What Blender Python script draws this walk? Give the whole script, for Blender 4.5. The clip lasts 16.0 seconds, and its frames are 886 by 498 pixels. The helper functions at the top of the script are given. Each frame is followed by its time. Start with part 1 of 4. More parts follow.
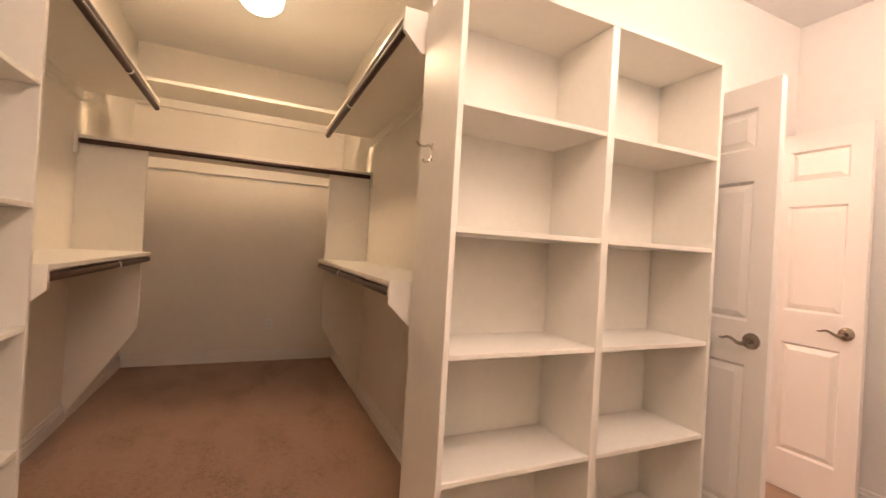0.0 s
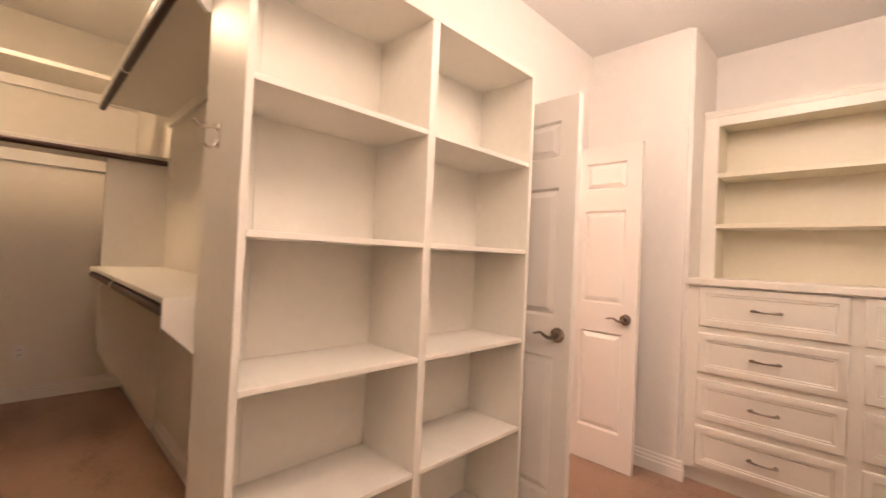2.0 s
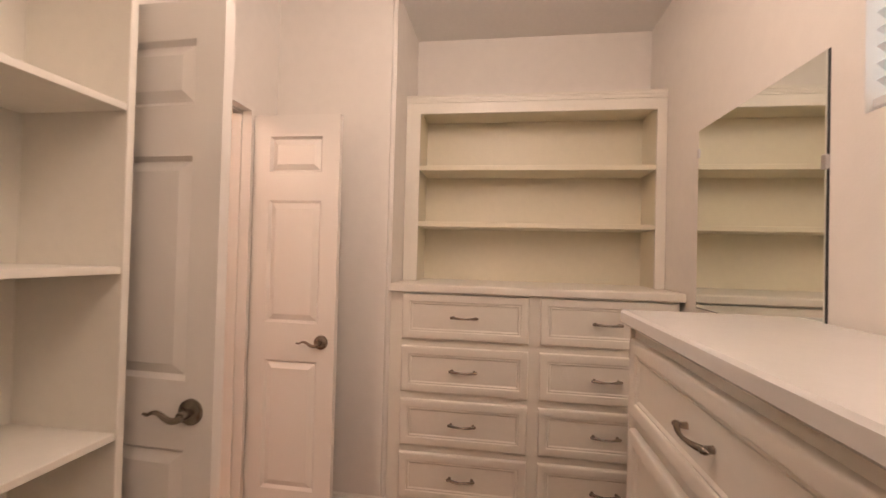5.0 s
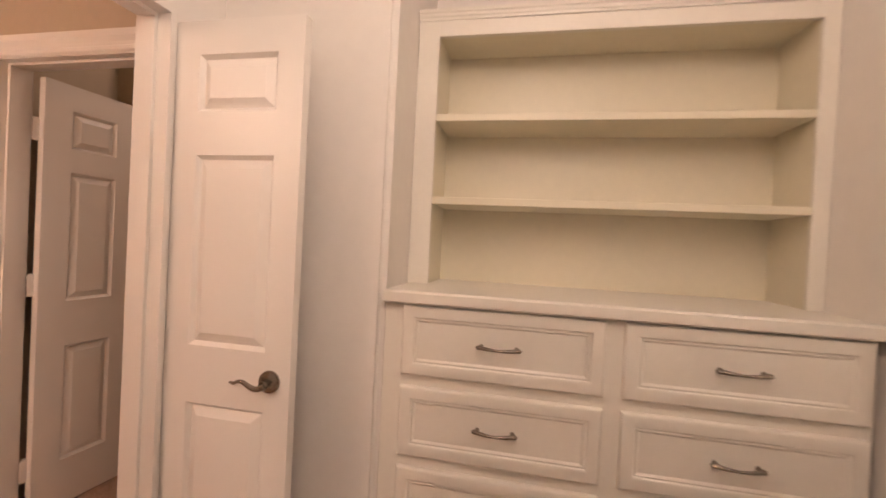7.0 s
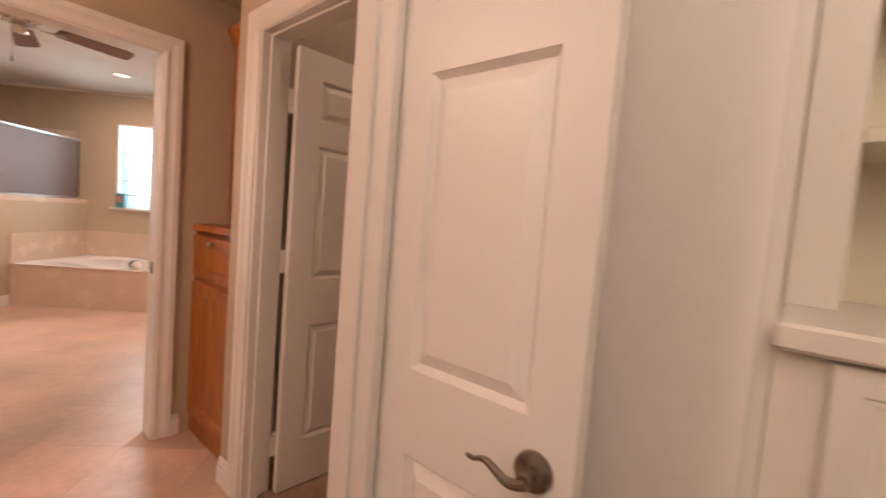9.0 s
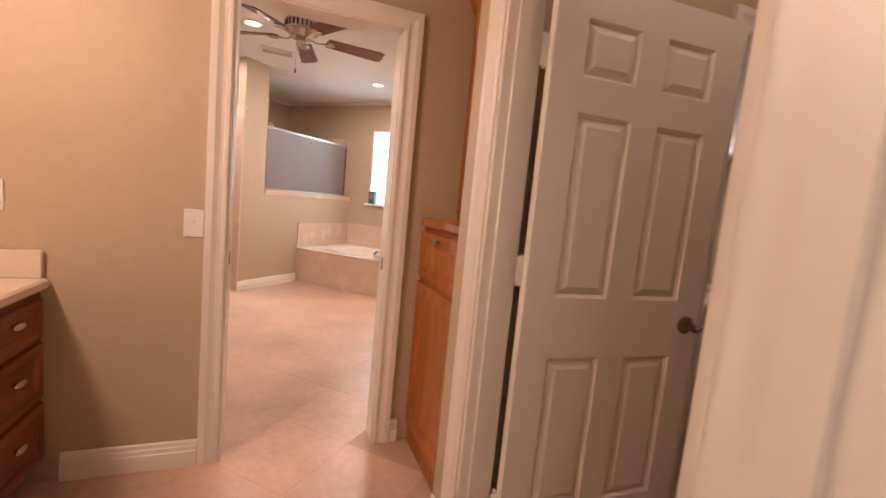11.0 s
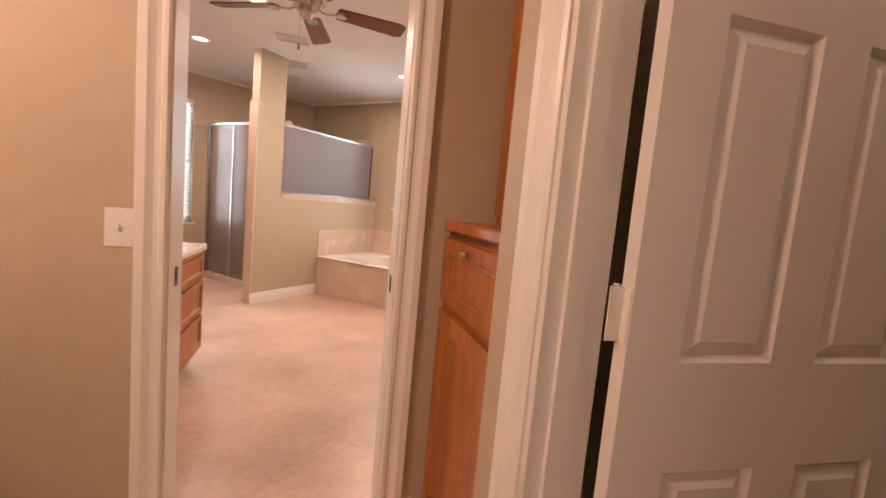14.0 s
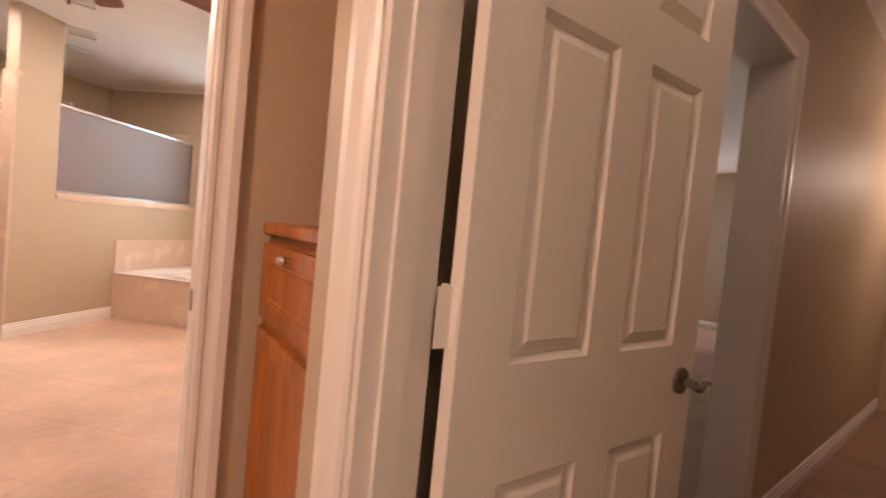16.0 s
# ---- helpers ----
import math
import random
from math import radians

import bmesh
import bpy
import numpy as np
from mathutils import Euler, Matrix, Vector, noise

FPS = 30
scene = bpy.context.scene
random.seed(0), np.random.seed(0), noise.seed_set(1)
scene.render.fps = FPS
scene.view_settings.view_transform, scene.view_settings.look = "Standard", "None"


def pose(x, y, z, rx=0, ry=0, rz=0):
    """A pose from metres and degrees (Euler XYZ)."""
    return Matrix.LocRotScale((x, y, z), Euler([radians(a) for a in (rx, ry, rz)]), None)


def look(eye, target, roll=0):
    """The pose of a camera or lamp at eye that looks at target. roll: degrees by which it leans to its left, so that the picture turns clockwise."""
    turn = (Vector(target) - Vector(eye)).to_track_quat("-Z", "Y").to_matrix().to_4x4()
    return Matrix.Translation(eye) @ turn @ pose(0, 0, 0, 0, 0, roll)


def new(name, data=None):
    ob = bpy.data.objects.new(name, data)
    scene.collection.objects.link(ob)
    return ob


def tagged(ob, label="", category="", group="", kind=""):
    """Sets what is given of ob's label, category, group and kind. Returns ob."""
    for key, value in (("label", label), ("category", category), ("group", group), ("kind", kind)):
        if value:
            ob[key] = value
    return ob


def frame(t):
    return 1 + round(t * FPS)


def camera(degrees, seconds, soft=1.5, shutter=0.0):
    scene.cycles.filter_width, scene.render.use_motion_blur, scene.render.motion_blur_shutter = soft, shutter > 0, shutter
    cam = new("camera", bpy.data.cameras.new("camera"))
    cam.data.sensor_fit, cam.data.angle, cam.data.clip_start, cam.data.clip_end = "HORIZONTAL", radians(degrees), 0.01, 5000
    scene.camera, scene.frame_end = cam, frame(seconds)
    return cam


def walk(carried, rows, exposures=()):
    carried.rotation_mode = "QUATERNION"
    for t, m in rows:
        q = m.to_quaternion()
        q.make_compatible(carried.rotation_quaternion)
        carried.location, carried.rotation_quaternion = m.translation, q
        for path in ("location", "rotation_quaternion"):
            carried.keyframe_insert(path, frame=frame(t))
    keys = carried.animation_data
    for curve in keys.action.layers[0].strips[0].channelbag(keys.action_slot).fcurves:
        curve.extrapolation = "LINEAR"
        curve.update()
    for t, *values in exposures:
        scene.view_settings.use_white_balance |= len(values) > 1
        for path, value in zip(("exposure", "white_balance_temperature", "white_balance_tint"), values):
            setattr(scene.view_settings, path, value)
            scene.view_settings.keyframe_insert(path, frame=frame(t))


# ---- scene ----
cam = camera(93.0, 16.0, 1.5, 0.5)
PATH = [
    (0, (-0.049, -0.046, 1.24), (0.776, 1.776, 1.249), 3.4),
    (0.5, (-0.033, -0.039, 1.242), (0.891, 1.735, 1.255), 3.4),
    (1, (-0.006, -0.037, 1.246), (1.068, 1.649, 1.263), 3.3),
    (1.5, (0.044, -0.013, 1.253), (1.286, 1.554, 1.282), 2.9),
    (2, (0.13, 0.039, 1.274), (1.544, 1.453, 1.308), 2.6),
    (2.5, (0.205, 0.063, 1.293), (1.761, 1.32, 1.335), 2.2),
    (3, (0.285, 0.119, 1.321), (1.993, 1.16, 1.353), 2.4),
    (3.5, (0.389, 0.156, 1.336), (2.25, 0.888, 1.368), 1.9),
    (4, (0.527, 0.173, 1.346), (2.467, 0.659, 1.377), 1.6),
    (4.5, (0.69, 0.202, 1.357), (2.663, 0.526, 1.39), 1.4),
    (4.7, (0.749, 0.206, 1.367), (2.728, 0.494, 1.397), 1.4),
    (6.8, (1.558, 0.293, 1.365), (3.529, 0.633, 1.362), 2.8),
    (7, (1.622, 0.319, 1.374), (3.581, 0.72, 1.348), 2.9),
    (7.5, (1.79, 0.426, 1.368), (3.712, 0.979, 1.317), 3.4),
    (8, (1.928, 0.535, 1.355), (3.768, 1.314, 1.282), 3.9),
    (8.5, (2.06, 0.645, 1.337), (3.763, 1.689, 1.239), 4.4),
    (9, (2.137, 0.769, 1.322), (3.662, 2.056, 1.195), 4.5),
    (9.5, (2.207, 0.919, 1.314), (3.515, 2.422, 1.151), 4.6),
    (10, (2.269, 1.053, 1.306), (3.362, 2.716, 1.115), 4.6),
    (10.2, (2.291, 1.109, 1.303), (3.299, 2.824, 1.107), 4.9),
    (12.3, (2.43, 1.613, 1.259), (2.92, 3.538, 1.026), 5.0),
    (12.5, (2.442, 1.653, 1.254), (2.92, 3.58, 1.021), 5.0),
    (13, (2.492, 1.765, 1.25), (2.969, 3.695, 1.026), 5.1),
    (13.5, (2.545, 1.847, 1.252), (3.056, 3.769, 1.042), 5.2),
    (14, (2.588, 1.894, 1.252), (3.161, 3.8, 1.056), 5.2),
    (14.5, (2.619, 1.933, 1.249), (3.287, 3.811, 1.075), 5.4),
    (15, (2.649, 1.967, 1.239), (3.505, 3.769, 1.103), 5.7),
    (15.5, (2.663, 1.981, 1.231), (3.686, 3.696, 1.128), 5.8),
    (16, (2.696, 1.986, 1.225), (3.895, 3.585, 1.149), 5.6),
]
walk(cam, [(t, look(eye, target, roll)) for t, eye, target, roll in PATH],
     [(0, 0.30), (1.5, 0.27), (2.5, 0.05), (3.5, -0.38), (4.5, -0.46), (7, -0.29), (8, -0.32), (9, -0.46), (10, -0.37), (12.5, -0.20), (14.5, -0.27), (15.2, -0.27), (16, -0.08)])

# ---- world and lights ----
world = bpy.data.worlds.new("world")
scene.world = world
world.use_nodes = True
wn = world.node_tree.nodes
sky = wn.new("ShaderNodeTexSky")
sky.sky_type, sky.sun_disc, sky.sun_elevation, sky.sun_rotation = "NISHITA", False, radians(39), radians(105)
world.node_tree.links.new(sky.outputs[0], wn["Background"].inputs[0])
wn["Background"].inputs[1].default_value = 0.15


def lamp(name, kind, at, energy, colour, size=0.2, aim=None, size_y=None):
    data = bpy.data.lights.new(name, kind)
    data.energy, data.color = energy, colour
    if kind == "AREA":
        data.size = size
        data.shape = "DISK"
        if size_y:
            data.shape, data.size_y = "RECTANGLE", size_y
    elif kind == "POINT":
        data.shadow_soft_size = size
    ob = new(name, data)
    ob.matrix_world = look(at, aim) if aim else pose(*at)
    return ob


sun_data = bpy.data.lights.new("sun", "SUN")
sun_data.energy, sun_data.angle, sun_data.color = 3.0, radians(0.5), (1, 0.95, 0.88)
new("sun", sun_data).matrix_world = look((0, 0, 0), (-0.75, 0.2, -0.63))
CLOSET_LIGHT, ROOM_LIGHT, HALL_LIGHT = (1.0, 0.685, 0.435), (1.0, 0.75, 0.625), (1.0, 0.64, 0.48)
lamp("closet_bulb", "AREA", (-0.09, 3.26, 2.845), 19, CLOSET_LIGHT, 0.26)
for spot, power in (((0.30, 0.14, 2.46), 36), ((1.92, 0.30, 2.42), 28)):
    lamp("room_bulb", "POINT", spot, power, ROOM_LIGHT, 0.26)
lamp("vanity_bulb", "AREA", (1.07, 2.24, 2.22), 36, HALL_LIGHT, 0.12, (2.2, 3.1, 0.9), 0.36)
for x, power in ((3.75, 6), (7.3, 18)):
    lamp("passage_bulb", "POINT", (x, 2.04, 2.5 if x < 5 else 2.0), power, (1, 0.72, 0.6), 0.14)
# Three downlights; the spot at (3.5, 5.2) is added fill without a fitting.
for spot in ((2.04, 5.73), (3.46, 7.0), (1.32, 6.94), (3.5, 5.2)):
    lamp("downlight_and_fill", "AREA", (*spot, 2.715), 26, (1, 0.74, 0.62), 0.13)
lamp("glass_block_daylight", "AREA", (4.06, 7.99, 1.78), 26, (0.86, 0.95, 1.0), 0.6, (3.3, 7.2, 1.5), 1.1)
lamp("bath_window_daylight", "AREA", (0.55, 8.32, 1.55), 30, (0.86, 0.92, 1.0), 0.5, (1.1, 7.4, 1.6), 1.6)
lamp("bedroom_daylight", "AREA", (10.8, 6.4, 1.5), 75, (0.97, 0.87, 0.88), 1.4, (5.0, 4.5, 0.6), 1.2)


# ---- materials ----
def mat(name, colour, rough=0.5, metal=0.0, vary=0.06, scale=3.0, bump=0.0, bump_scale=80.0, coat=0.0, spec=0.5, rand=0.0, grain=1.0):
    """A painted or plain surface with broad and fine variation and a little relief."""
    m = bpy.data.materials.new(name)
    m.use_nodes = True
    n, link = m.node_tree.nodes, m.node_tree.links.new
    b = n["Principled BSDF"]
    b.inputs["Roughness"].default_value, b.inputs["Metallic"].default_value = rough, metal
    b.inputs["Specular IOR Level"].default_value, b.inputs["Coat Weight"].default_value = spec, coat
    co = n.new("ShaderNodeTexCoord")
    t1, t2 = n.new("ShaderNodeTexNoise"), n.new("ShaderNodeTexNoise")
    t1.inputs["Scale"].default_value, t2.inputs["Scale"].default_value = scale, scale * 14
    for t in (t1, t2):
        t.inputs["Detail"].default_value = 4
        link(co.outputs["Object"], t.inputs["Vector"])
    if rand:
        place = n.new("ShaderNodeNewGeometry")
        for t in (t1, t2):
            link(place.outputs["Position"], t.inputs["Vector"])
    add = n.new("ShaderNodeMath")
    add.operation, add.inputs[1].default_value = "MULTIPLY_ADD", grain
    link(t2.outputs[0], add.inputs[0]), link(t1.outputs[0], add.inputs[2])
    last = add
    if rand:
        info, scaled, summed = n.new("ShaderNodeObjectInfo"), n.new("ShaderNodeMath"), n.new("ShaderNodeMath")
        scaled.operation, scaled.inputs[1].default_value = "MULTIPLY_ADD", rand
        scaled.inputs[2].default_value = -rand / 2
        link(info.outputs["Random"], scaled.inputs[0]), link(scaled.outputs[0], summed.inputs[0]), link(add.outputs[0], summed.inputs[1])
        last = summed
    ramp = n.new("ShaderNodeMapRange")
    ramp.inputs[1].default_value, ramp.inputs[2].default_value = 0.1 + 0.5 * grain, 0.9 + 0.5 * grain
    ramp.inputs[3].default_value, ramp.inputs[4].default_value = 1 - vary, 1 + vary
    link(last.outputs[0], ramp.inputs[0])
    mix = n.new("ShaderNodeVectorMath")
    mix.operation = "SCALE"
    mix.inputs[0].default_value = colour
    link(ramp.outputs[0], mix.inputs["Scale"]), link(mix.outputs[0], b.inputs["Base Color"])
    rr = n.new("ShaderNodeMapRange")
    rr.inputs[3].default_value, rr.inputs[4].default_value = max(rough - min(0.06, vary), 0.02), min(rough + min(0.08, vary), 1)
    link(t1.outputs[0], rr.inputs[0]), link(rr.outputs[0], b.inputs["Roughness"])
    if bump:
        t3, bp = n.new("ShaderNodeTexNoise"), n.new("ShaderNodeBump")
        t3.inputs["Scale"].default_value, t3.inputs["Detail"].default_value = bump_scale, 3
        bp.inputs["Strength"].default_value, bp.inputs["Distance"].default_value = bump, 0.004
        link(co.outputs["Object"], t3.inputs["Vector"]), link(t3.outputs[0], bp.inputs["Height"]), link(bp.outputs[0], b.inputs["Normal"])
    return m


def wood_mat(name, dark, light, stretch=(18, 18, 1.2), rough=0.35):
    m = bpy.data.materials.new(name)
    m.use_nodes = True
    n, link = m.node_tree.nodes, m.node_tree.links.new
    b = n["Principled BSDF"]
    b.inputs["Roughness"].default_value, b.inputs["Coat Weight"].default_value = rough, 0.12
    co, mp = n.new("ShaderNodeTexCoord"), n.new("ShaderNodeMapping")
    info, shift = n.new("ShaderNodeObjectInfo"), n.new("ShaderNodeVectorMath")
    shift.operation = "ADD"
    link(co.outputs["Object"], shift.inputs[0])
    spread = n.new("ShaderNodeMath")
    spread.operation, spread.inputs[1].default_value = "MULTIPLY", 7.0
    link(info.outputs["Random"], spread.inputs[0]), link(spread.outputs[0], shift.inputs[1])
    mp.inputs["Scale"].default_value = stretch
    link(shift.outputs[0], mp.inputs[0])
    w, fine = n.new("ShaderNodeTexNoise"), n.new("ShaderNodeTexNoise")
    w.inputs["Scale"].default_value, w.inputs["Detail"].default_value, w.inputs["Distortion"].default_value = 1.0, 5, 1.2
    fine.inputs["Scale"].default_value, fine.inputs["Detail"].default_value = 7.0, 6
    link(mp.outputs[0], w.inputs[0]), link(mp.outputs[0], fine.inputs[0])
    mul = n.new("ShaderNodeMath")
    mul.operation = "MULTIPLY_ADD"
    mul.inputs[1].default_value = 0.45
    link(fine.outputs[0], mul.inputs[0]), link(w.outputs[0], mul.inputs[2])
    r = n.new("ShaderNodeValToRGB")
    r.color_ramp.elements[0].position, r.color_ramp.elements[1].position = 0.5, 0.9
    r.color_ramp.elements[0].color, r.color_ramp.elements[1].color = (*dark, 1), (*light, 1)
    link(mul.outputs[0], r.inputs[0]), link(r.outputs[0], b.inputs["Base Color"])
    bp = n.new("ShaderNodeBump")
    bp.inputs["Strength"].default_value, bp.inputs["Distance"].default_value = 0.15, 0.002
    link(mul.outputs[0], bp.inputs["Height"]), link(bp.outputs[0], b.inputs["Normal"])
    return m


def glass_mat(name, colour, rough, alpha_mix=0.5, emission=0.0):
    m = bpy.data.materials.new(name)
    m.use_nodes = True
    b = m.node_tree.nodes["Principled BSDF"]
    b.inputs["Base Color"].default_value = (*colour, 1)
    b.inputs["Roughness"].default_value, b.inputs["Transmission Weight"].default_value = rough, alpha_mix
    b.inputs["IOR"].default_value = 1.45
    if emission:
        b.inputs["Emission Color"].default_value, b.inputs["Emission Strength"].default_value = (*colour, 1), emission
    return m


WHITE = mat("white_wall_paint", (0.80, 0.758, 0.705), 0.6, vary=0.03, scale=1.3, bump=0.12, bump_scale=160)
CLOSET_WALL = mat("cream_wall_paint", (0.80, 0.75, 0.66), 0.6, vary=0.03, scale=1.3, bump=0.12, bump_scale=160)
CEIL = mat("ceiling_paint", (0.80, 0.78, 0.75), 0.85, vary=0.03, bump=0.35, bump_scale=110)
TAN = mat("tan_wall_paint", (0.52, 0.42, 0.30), 0.55, vary=0.05, scale=1.1, bump=0.15, bump_scale=150)
TRIM = mat("white_trim_paint", (0.82, 0.782, 0.728), 0.36, vary=0.0, bump=0.03, bump_scale=60)
# Yellower, slightly darker cream for the hutch's inner sides, back and shelves.
HUTCH = mat("yellow_cream_paint", (0.77, 0.715, 0.565), 0.4, vary=0.03, scale=2, bump=0.06, bump_scale=90)
SHELF = mat("cream_shelf_paint", (0.805, 0.768, 0.685), 0.38, vary=0.03, scale=2, bump=0.06, bump_scale=90)
CAB = mat("cream_cabinet_paint", (0.80, 0.76, 0.68), 0.35, vary=0.025, bump=0.03, bump_scale=60)
TOPMAT = mat("white_counter_laminate", (0.74, 0.72, 0.69), 0.25, vary=0.02)
ROD = mat("dark_stained_rod", (0.045, 0.020, 0.014), 0.42, vary=0.25, scale=9, spec=0.25)
PEWTER = mat("antique_pewter", (0.27, 0.23, 0.19), 0.24, 0.9, vary=0.15, scale=20)
NICKEL = mat("brushed_nickel", (0.66, 0.61, 0.56), 0.22, 1.0, vary=0.08, scale=25)
CHROME = mat("chrome", (0.62, 0.60, 0.60), 0.30, 1.0, vary=0.03)
BLACK = mat("black_edge", (0.02, 0.02, 0.02), 0.5)
PLATE = mat("white_plastic", (0.82, 0.80, 0.77), 0.3, vary=0.01)
STONE = mat("pink_beige_marble", (0.71, 0.555, 0.445), 0.25, vary=0.08, scale=4)
VANTOP = mat("cream_cultured_marble", (0.76, 0.66, 0.55), 0.18, vary=0.05, scale=5)
TUBMAT = mat("white_acrylic", (0.82, 0.78, 0.74), 0.12, vary=0.02)
TILE = mat("beige_floor_tile", (0.61, 0.42, 0.315), 0.30, vary=0.40, scale=1.7, bump=0.04, bump_scale=24, rand=0.03, grain=0.35)
GROUT = mat("tan_grout", (0.55, 0.38, 0.284), 0.7, vary=0.1)
OAK = wood_mat("honey_oak", (0.28, 0.082, 0.014), (0.50, 0.175, 0.038), (9, 9, 0.9), 0.45)
# Darker and redder than honey_oak; mainly for the hall vanity.
RED_OAK = wood_mat("dark_red_oak", (0.15, 0.036, 0.010), (0.27, 0.078, 0.022), (1.2, 9, 9), 0.4)
WALNUT = wood_mat("fan_blade_wood", (0.10, 0.035, 0.018), (0.24, 0.085, 0.04), (1.2, 14, 14))
MIRROR = mat("mirror_silver", (0.86, 0.90, 0.86), 0.03, 1.0, vary=0.0)
MIRROR.node_tree.nodes["Principled BSDF"].inputs["Roughness"].default_value = 0.01
DOORGLASS = glass_mat("shower_door_glass", (0.86, 0.82, 0.80), 0.16, 0.95)
FROST = glass_mat("obscure_shower_glass", (0.40, 0.35, 0.36), 0.5, 0.6)
CLEAR = glass_mat("clear_glass", (0.95, 0.97, 0.97), 0.0, 1.0)
BLOCK = glass_mat("glass_block", (0.62, 0.80, 0.84), 0.5, 0.9)
DAY = bpy.data.materials.new("bright_daylight_backdrop")
DAY.use_nodes = True
DAY.node_tree.nodes["Principled BSDF"].inputs["Emission Color"].default_value = (0.80, 0.91, 1.0, 1)
DAY.node_tree.nodes["Principled BSDF"].inputs["Emission Strength"].default_value = 1.15
DAY_OPEN = DAY.copy()
DAY_OPEN.name = "open_sky_backdrop"
DAY_OPEN.node_tree.nodes["Principled BSDF"].inputs["Emission Strength"].default_value = 6.0
BULB = bpy.data.materials.new("lit_dome_glass")
BULB.use_nodes = True
BULB.node_tree.nodes["Principled BSDF"].inputs["Emission Color"].default_value = (1.0, 0.86, 0.62, 1)
BULB.node_tree.nodes["Principled BSDF"].inputs["Emission Strength"].default_value = 3.0
BLIND = mat("white_blind_slat", (0.82, 0.80, 0.78), 0.45, vary=0.02)
bn, bl = BLIND.node_tree.nodes, BLIND.node_tree.links.new
through_slat, both = bn.new("ShaderNodeBsdfTranslucent"), bn.new("ShaderNodeMixShader")
through_slat.inputs["Color"].default_value = (0.85, 0.84, 0.84, 1)
both.inputs[0].default_value = 0.5
bl(bn["Principled BSDF"].outputs[0], both.inputs[1]), bl(through_slat.outputs[0], both.inputs[2]), bl(both.outputs[0], bn["Material Output"].inputs["Surface"])


def carpet_mat(name, a, b_):
    m = mat(name, a, 0.95, vary=0.10, scale=2.2, bump=0.9, bump_scale=320, spec=0.1)
    n, link = m.node_tree.nodes, m.node_tree.links.new
    b = n["Principled BSDF"]
    b.inputs["Sheen Weight"].default_value, b.inputs["Sheen Roughness"].default_value = 0.25, 0.5
    co = n.new("ShaderNodeTexCoord")
    broad, fine, mp = n.new("ShaderNodeTexNoise"), n.new("ShaderNodeTexNoise"), n.new("ShaderNodeMapping")
    mp.inputs["Scale"].default_value, mp.inputs["Rotation"].default_value = (4.6, 2.0, 1), (0, 0, 0.12)
    broad.inputs["Scale"].default_value, broad.inputs["Detail"].default_value = 1.0, 5
    fine.inputs["Scale"].default_value, fine.inputs["Detail"].default_value = 70.0, 6
    link(co.outputs["Object"], mp.inputs[0]), link(mp.outputs[0], broad.inputs[0]), link(co.outputs["Object"], fine.inputs[0])
    mul = n.new("ShaderNodeMath")
    mul.operation, mul.inputs[1].default_value = "MULTIPLY_ADD", 0.95
    link(fine.outputs[0], mul.inputs[0]), link(broad.outputs[0], mul.inputs[2])
    r = n.new("ShaderNodeValToRGB")
    r.color_ramp.elements[0].position, r.color_ramp.elements[1].position = 0.62, 1.30
    r.color_ramp.elements[0].color, r.color_ramp.elements[1].color = (*a, 1), (*b_, 1)
    link(mul.outputs[0], r.inputs[0]), link(r.outputs[0], b.inputs["Base Color"])
    return m


CARPET = carpet_mat("brown_carpet", (0.205, 0.114, 0.070), (0.37, 0.222, 0.148))


# ---- mesh helpers ----
def box(bm, x0, x1, y0, y1, z0, z1, bevel=0.0):
    """Adds a box; bevel rounds all its edges by one cut."""
    r = bmesh.ops.create_cube(bm, size=1.0, matrix=Matrix.Translation(((x0 + x1) / 2, (y0 + y1) / 2, (z0 + z1) / 2)) @ Matrix.Diagonal((abs(x1 - x0), abs(y1 - y0), abs(z1 - z0), 1)))
    if bevel:
        vs = set(r["verts"])
        bmesh.ops.bevel(bm, geom=[e for e in bm.edges if e.verts[0] in vs], offset=bevel, segments=1, affect="EDGES")
    return bm


def boxes(*rows, bevel=0.0):
    bm = bmesh.new()
    for r in rows:
        box(bm, *r, bevel=bevel)
    return bm


def cyl(bm, a, b, r0, r1=None, seg=16):
    a, b = Vector(a), Vector(b)
    d = b - a
    m = Matrix.Translation((a + b) / 2) @ d.to_track_quat("Z", "Y").to_matrix().to_4x4()
    bmesh.ops.create_cone(bm, cap_ends=True, segments=seg, radius1=r0, radius2=r0 if r1 is None else r1, depth=d.length, matrix=m)
    return bm


def tube(bm, pts, radii, seg=10, flat=1.0):
    """A round bar through pts; flat squashes it across its second axis."""
    pts = [Vector(p) for p in pts]
    rings = []
    for i, p in enumerate(pts):
        d = (pts[min(i + 1, len(pts) - 1)] - pts[max(i - 1, 0)]).normalized()
        u = d.cross(Vector((0, 0, 1)))
        u = u.normalized() if u.length > 1e-4 else Vector((1, 0, 0))
        v = d.cross(u)
        rings.append([bm.verts.new(p + (u * math.cos(k * 2 * math.pi / seg) + v * flat * math.sin(k * 2 * math.pi / seg)) * radii[i]) for k in range(seg)])
    for a, b in zip(rings, rings[1:]):
        for k in range(seg):
            bm.faces.new((a[k], a[(k + 1) % seg], b[(k + 1) % seg], b[k]))
    bm.faces.new(rings[0][::-1]), bm.faces.new(rings[-1])
    return bm


def finish(name, bm, material, smooth=False):
    bmesh.ops.recalc_face_normals(bm, faces=bm.faces)
    me = bpy.data.meshes.new(name)
    bm.to_mesh(me)
    bm.free()
    me.materials.append(material)
    if smooth:
        for p in me.polygons:
            p.use_smooth = True
        me.set_sharp_from_angle(angle=radians(40))
    return me


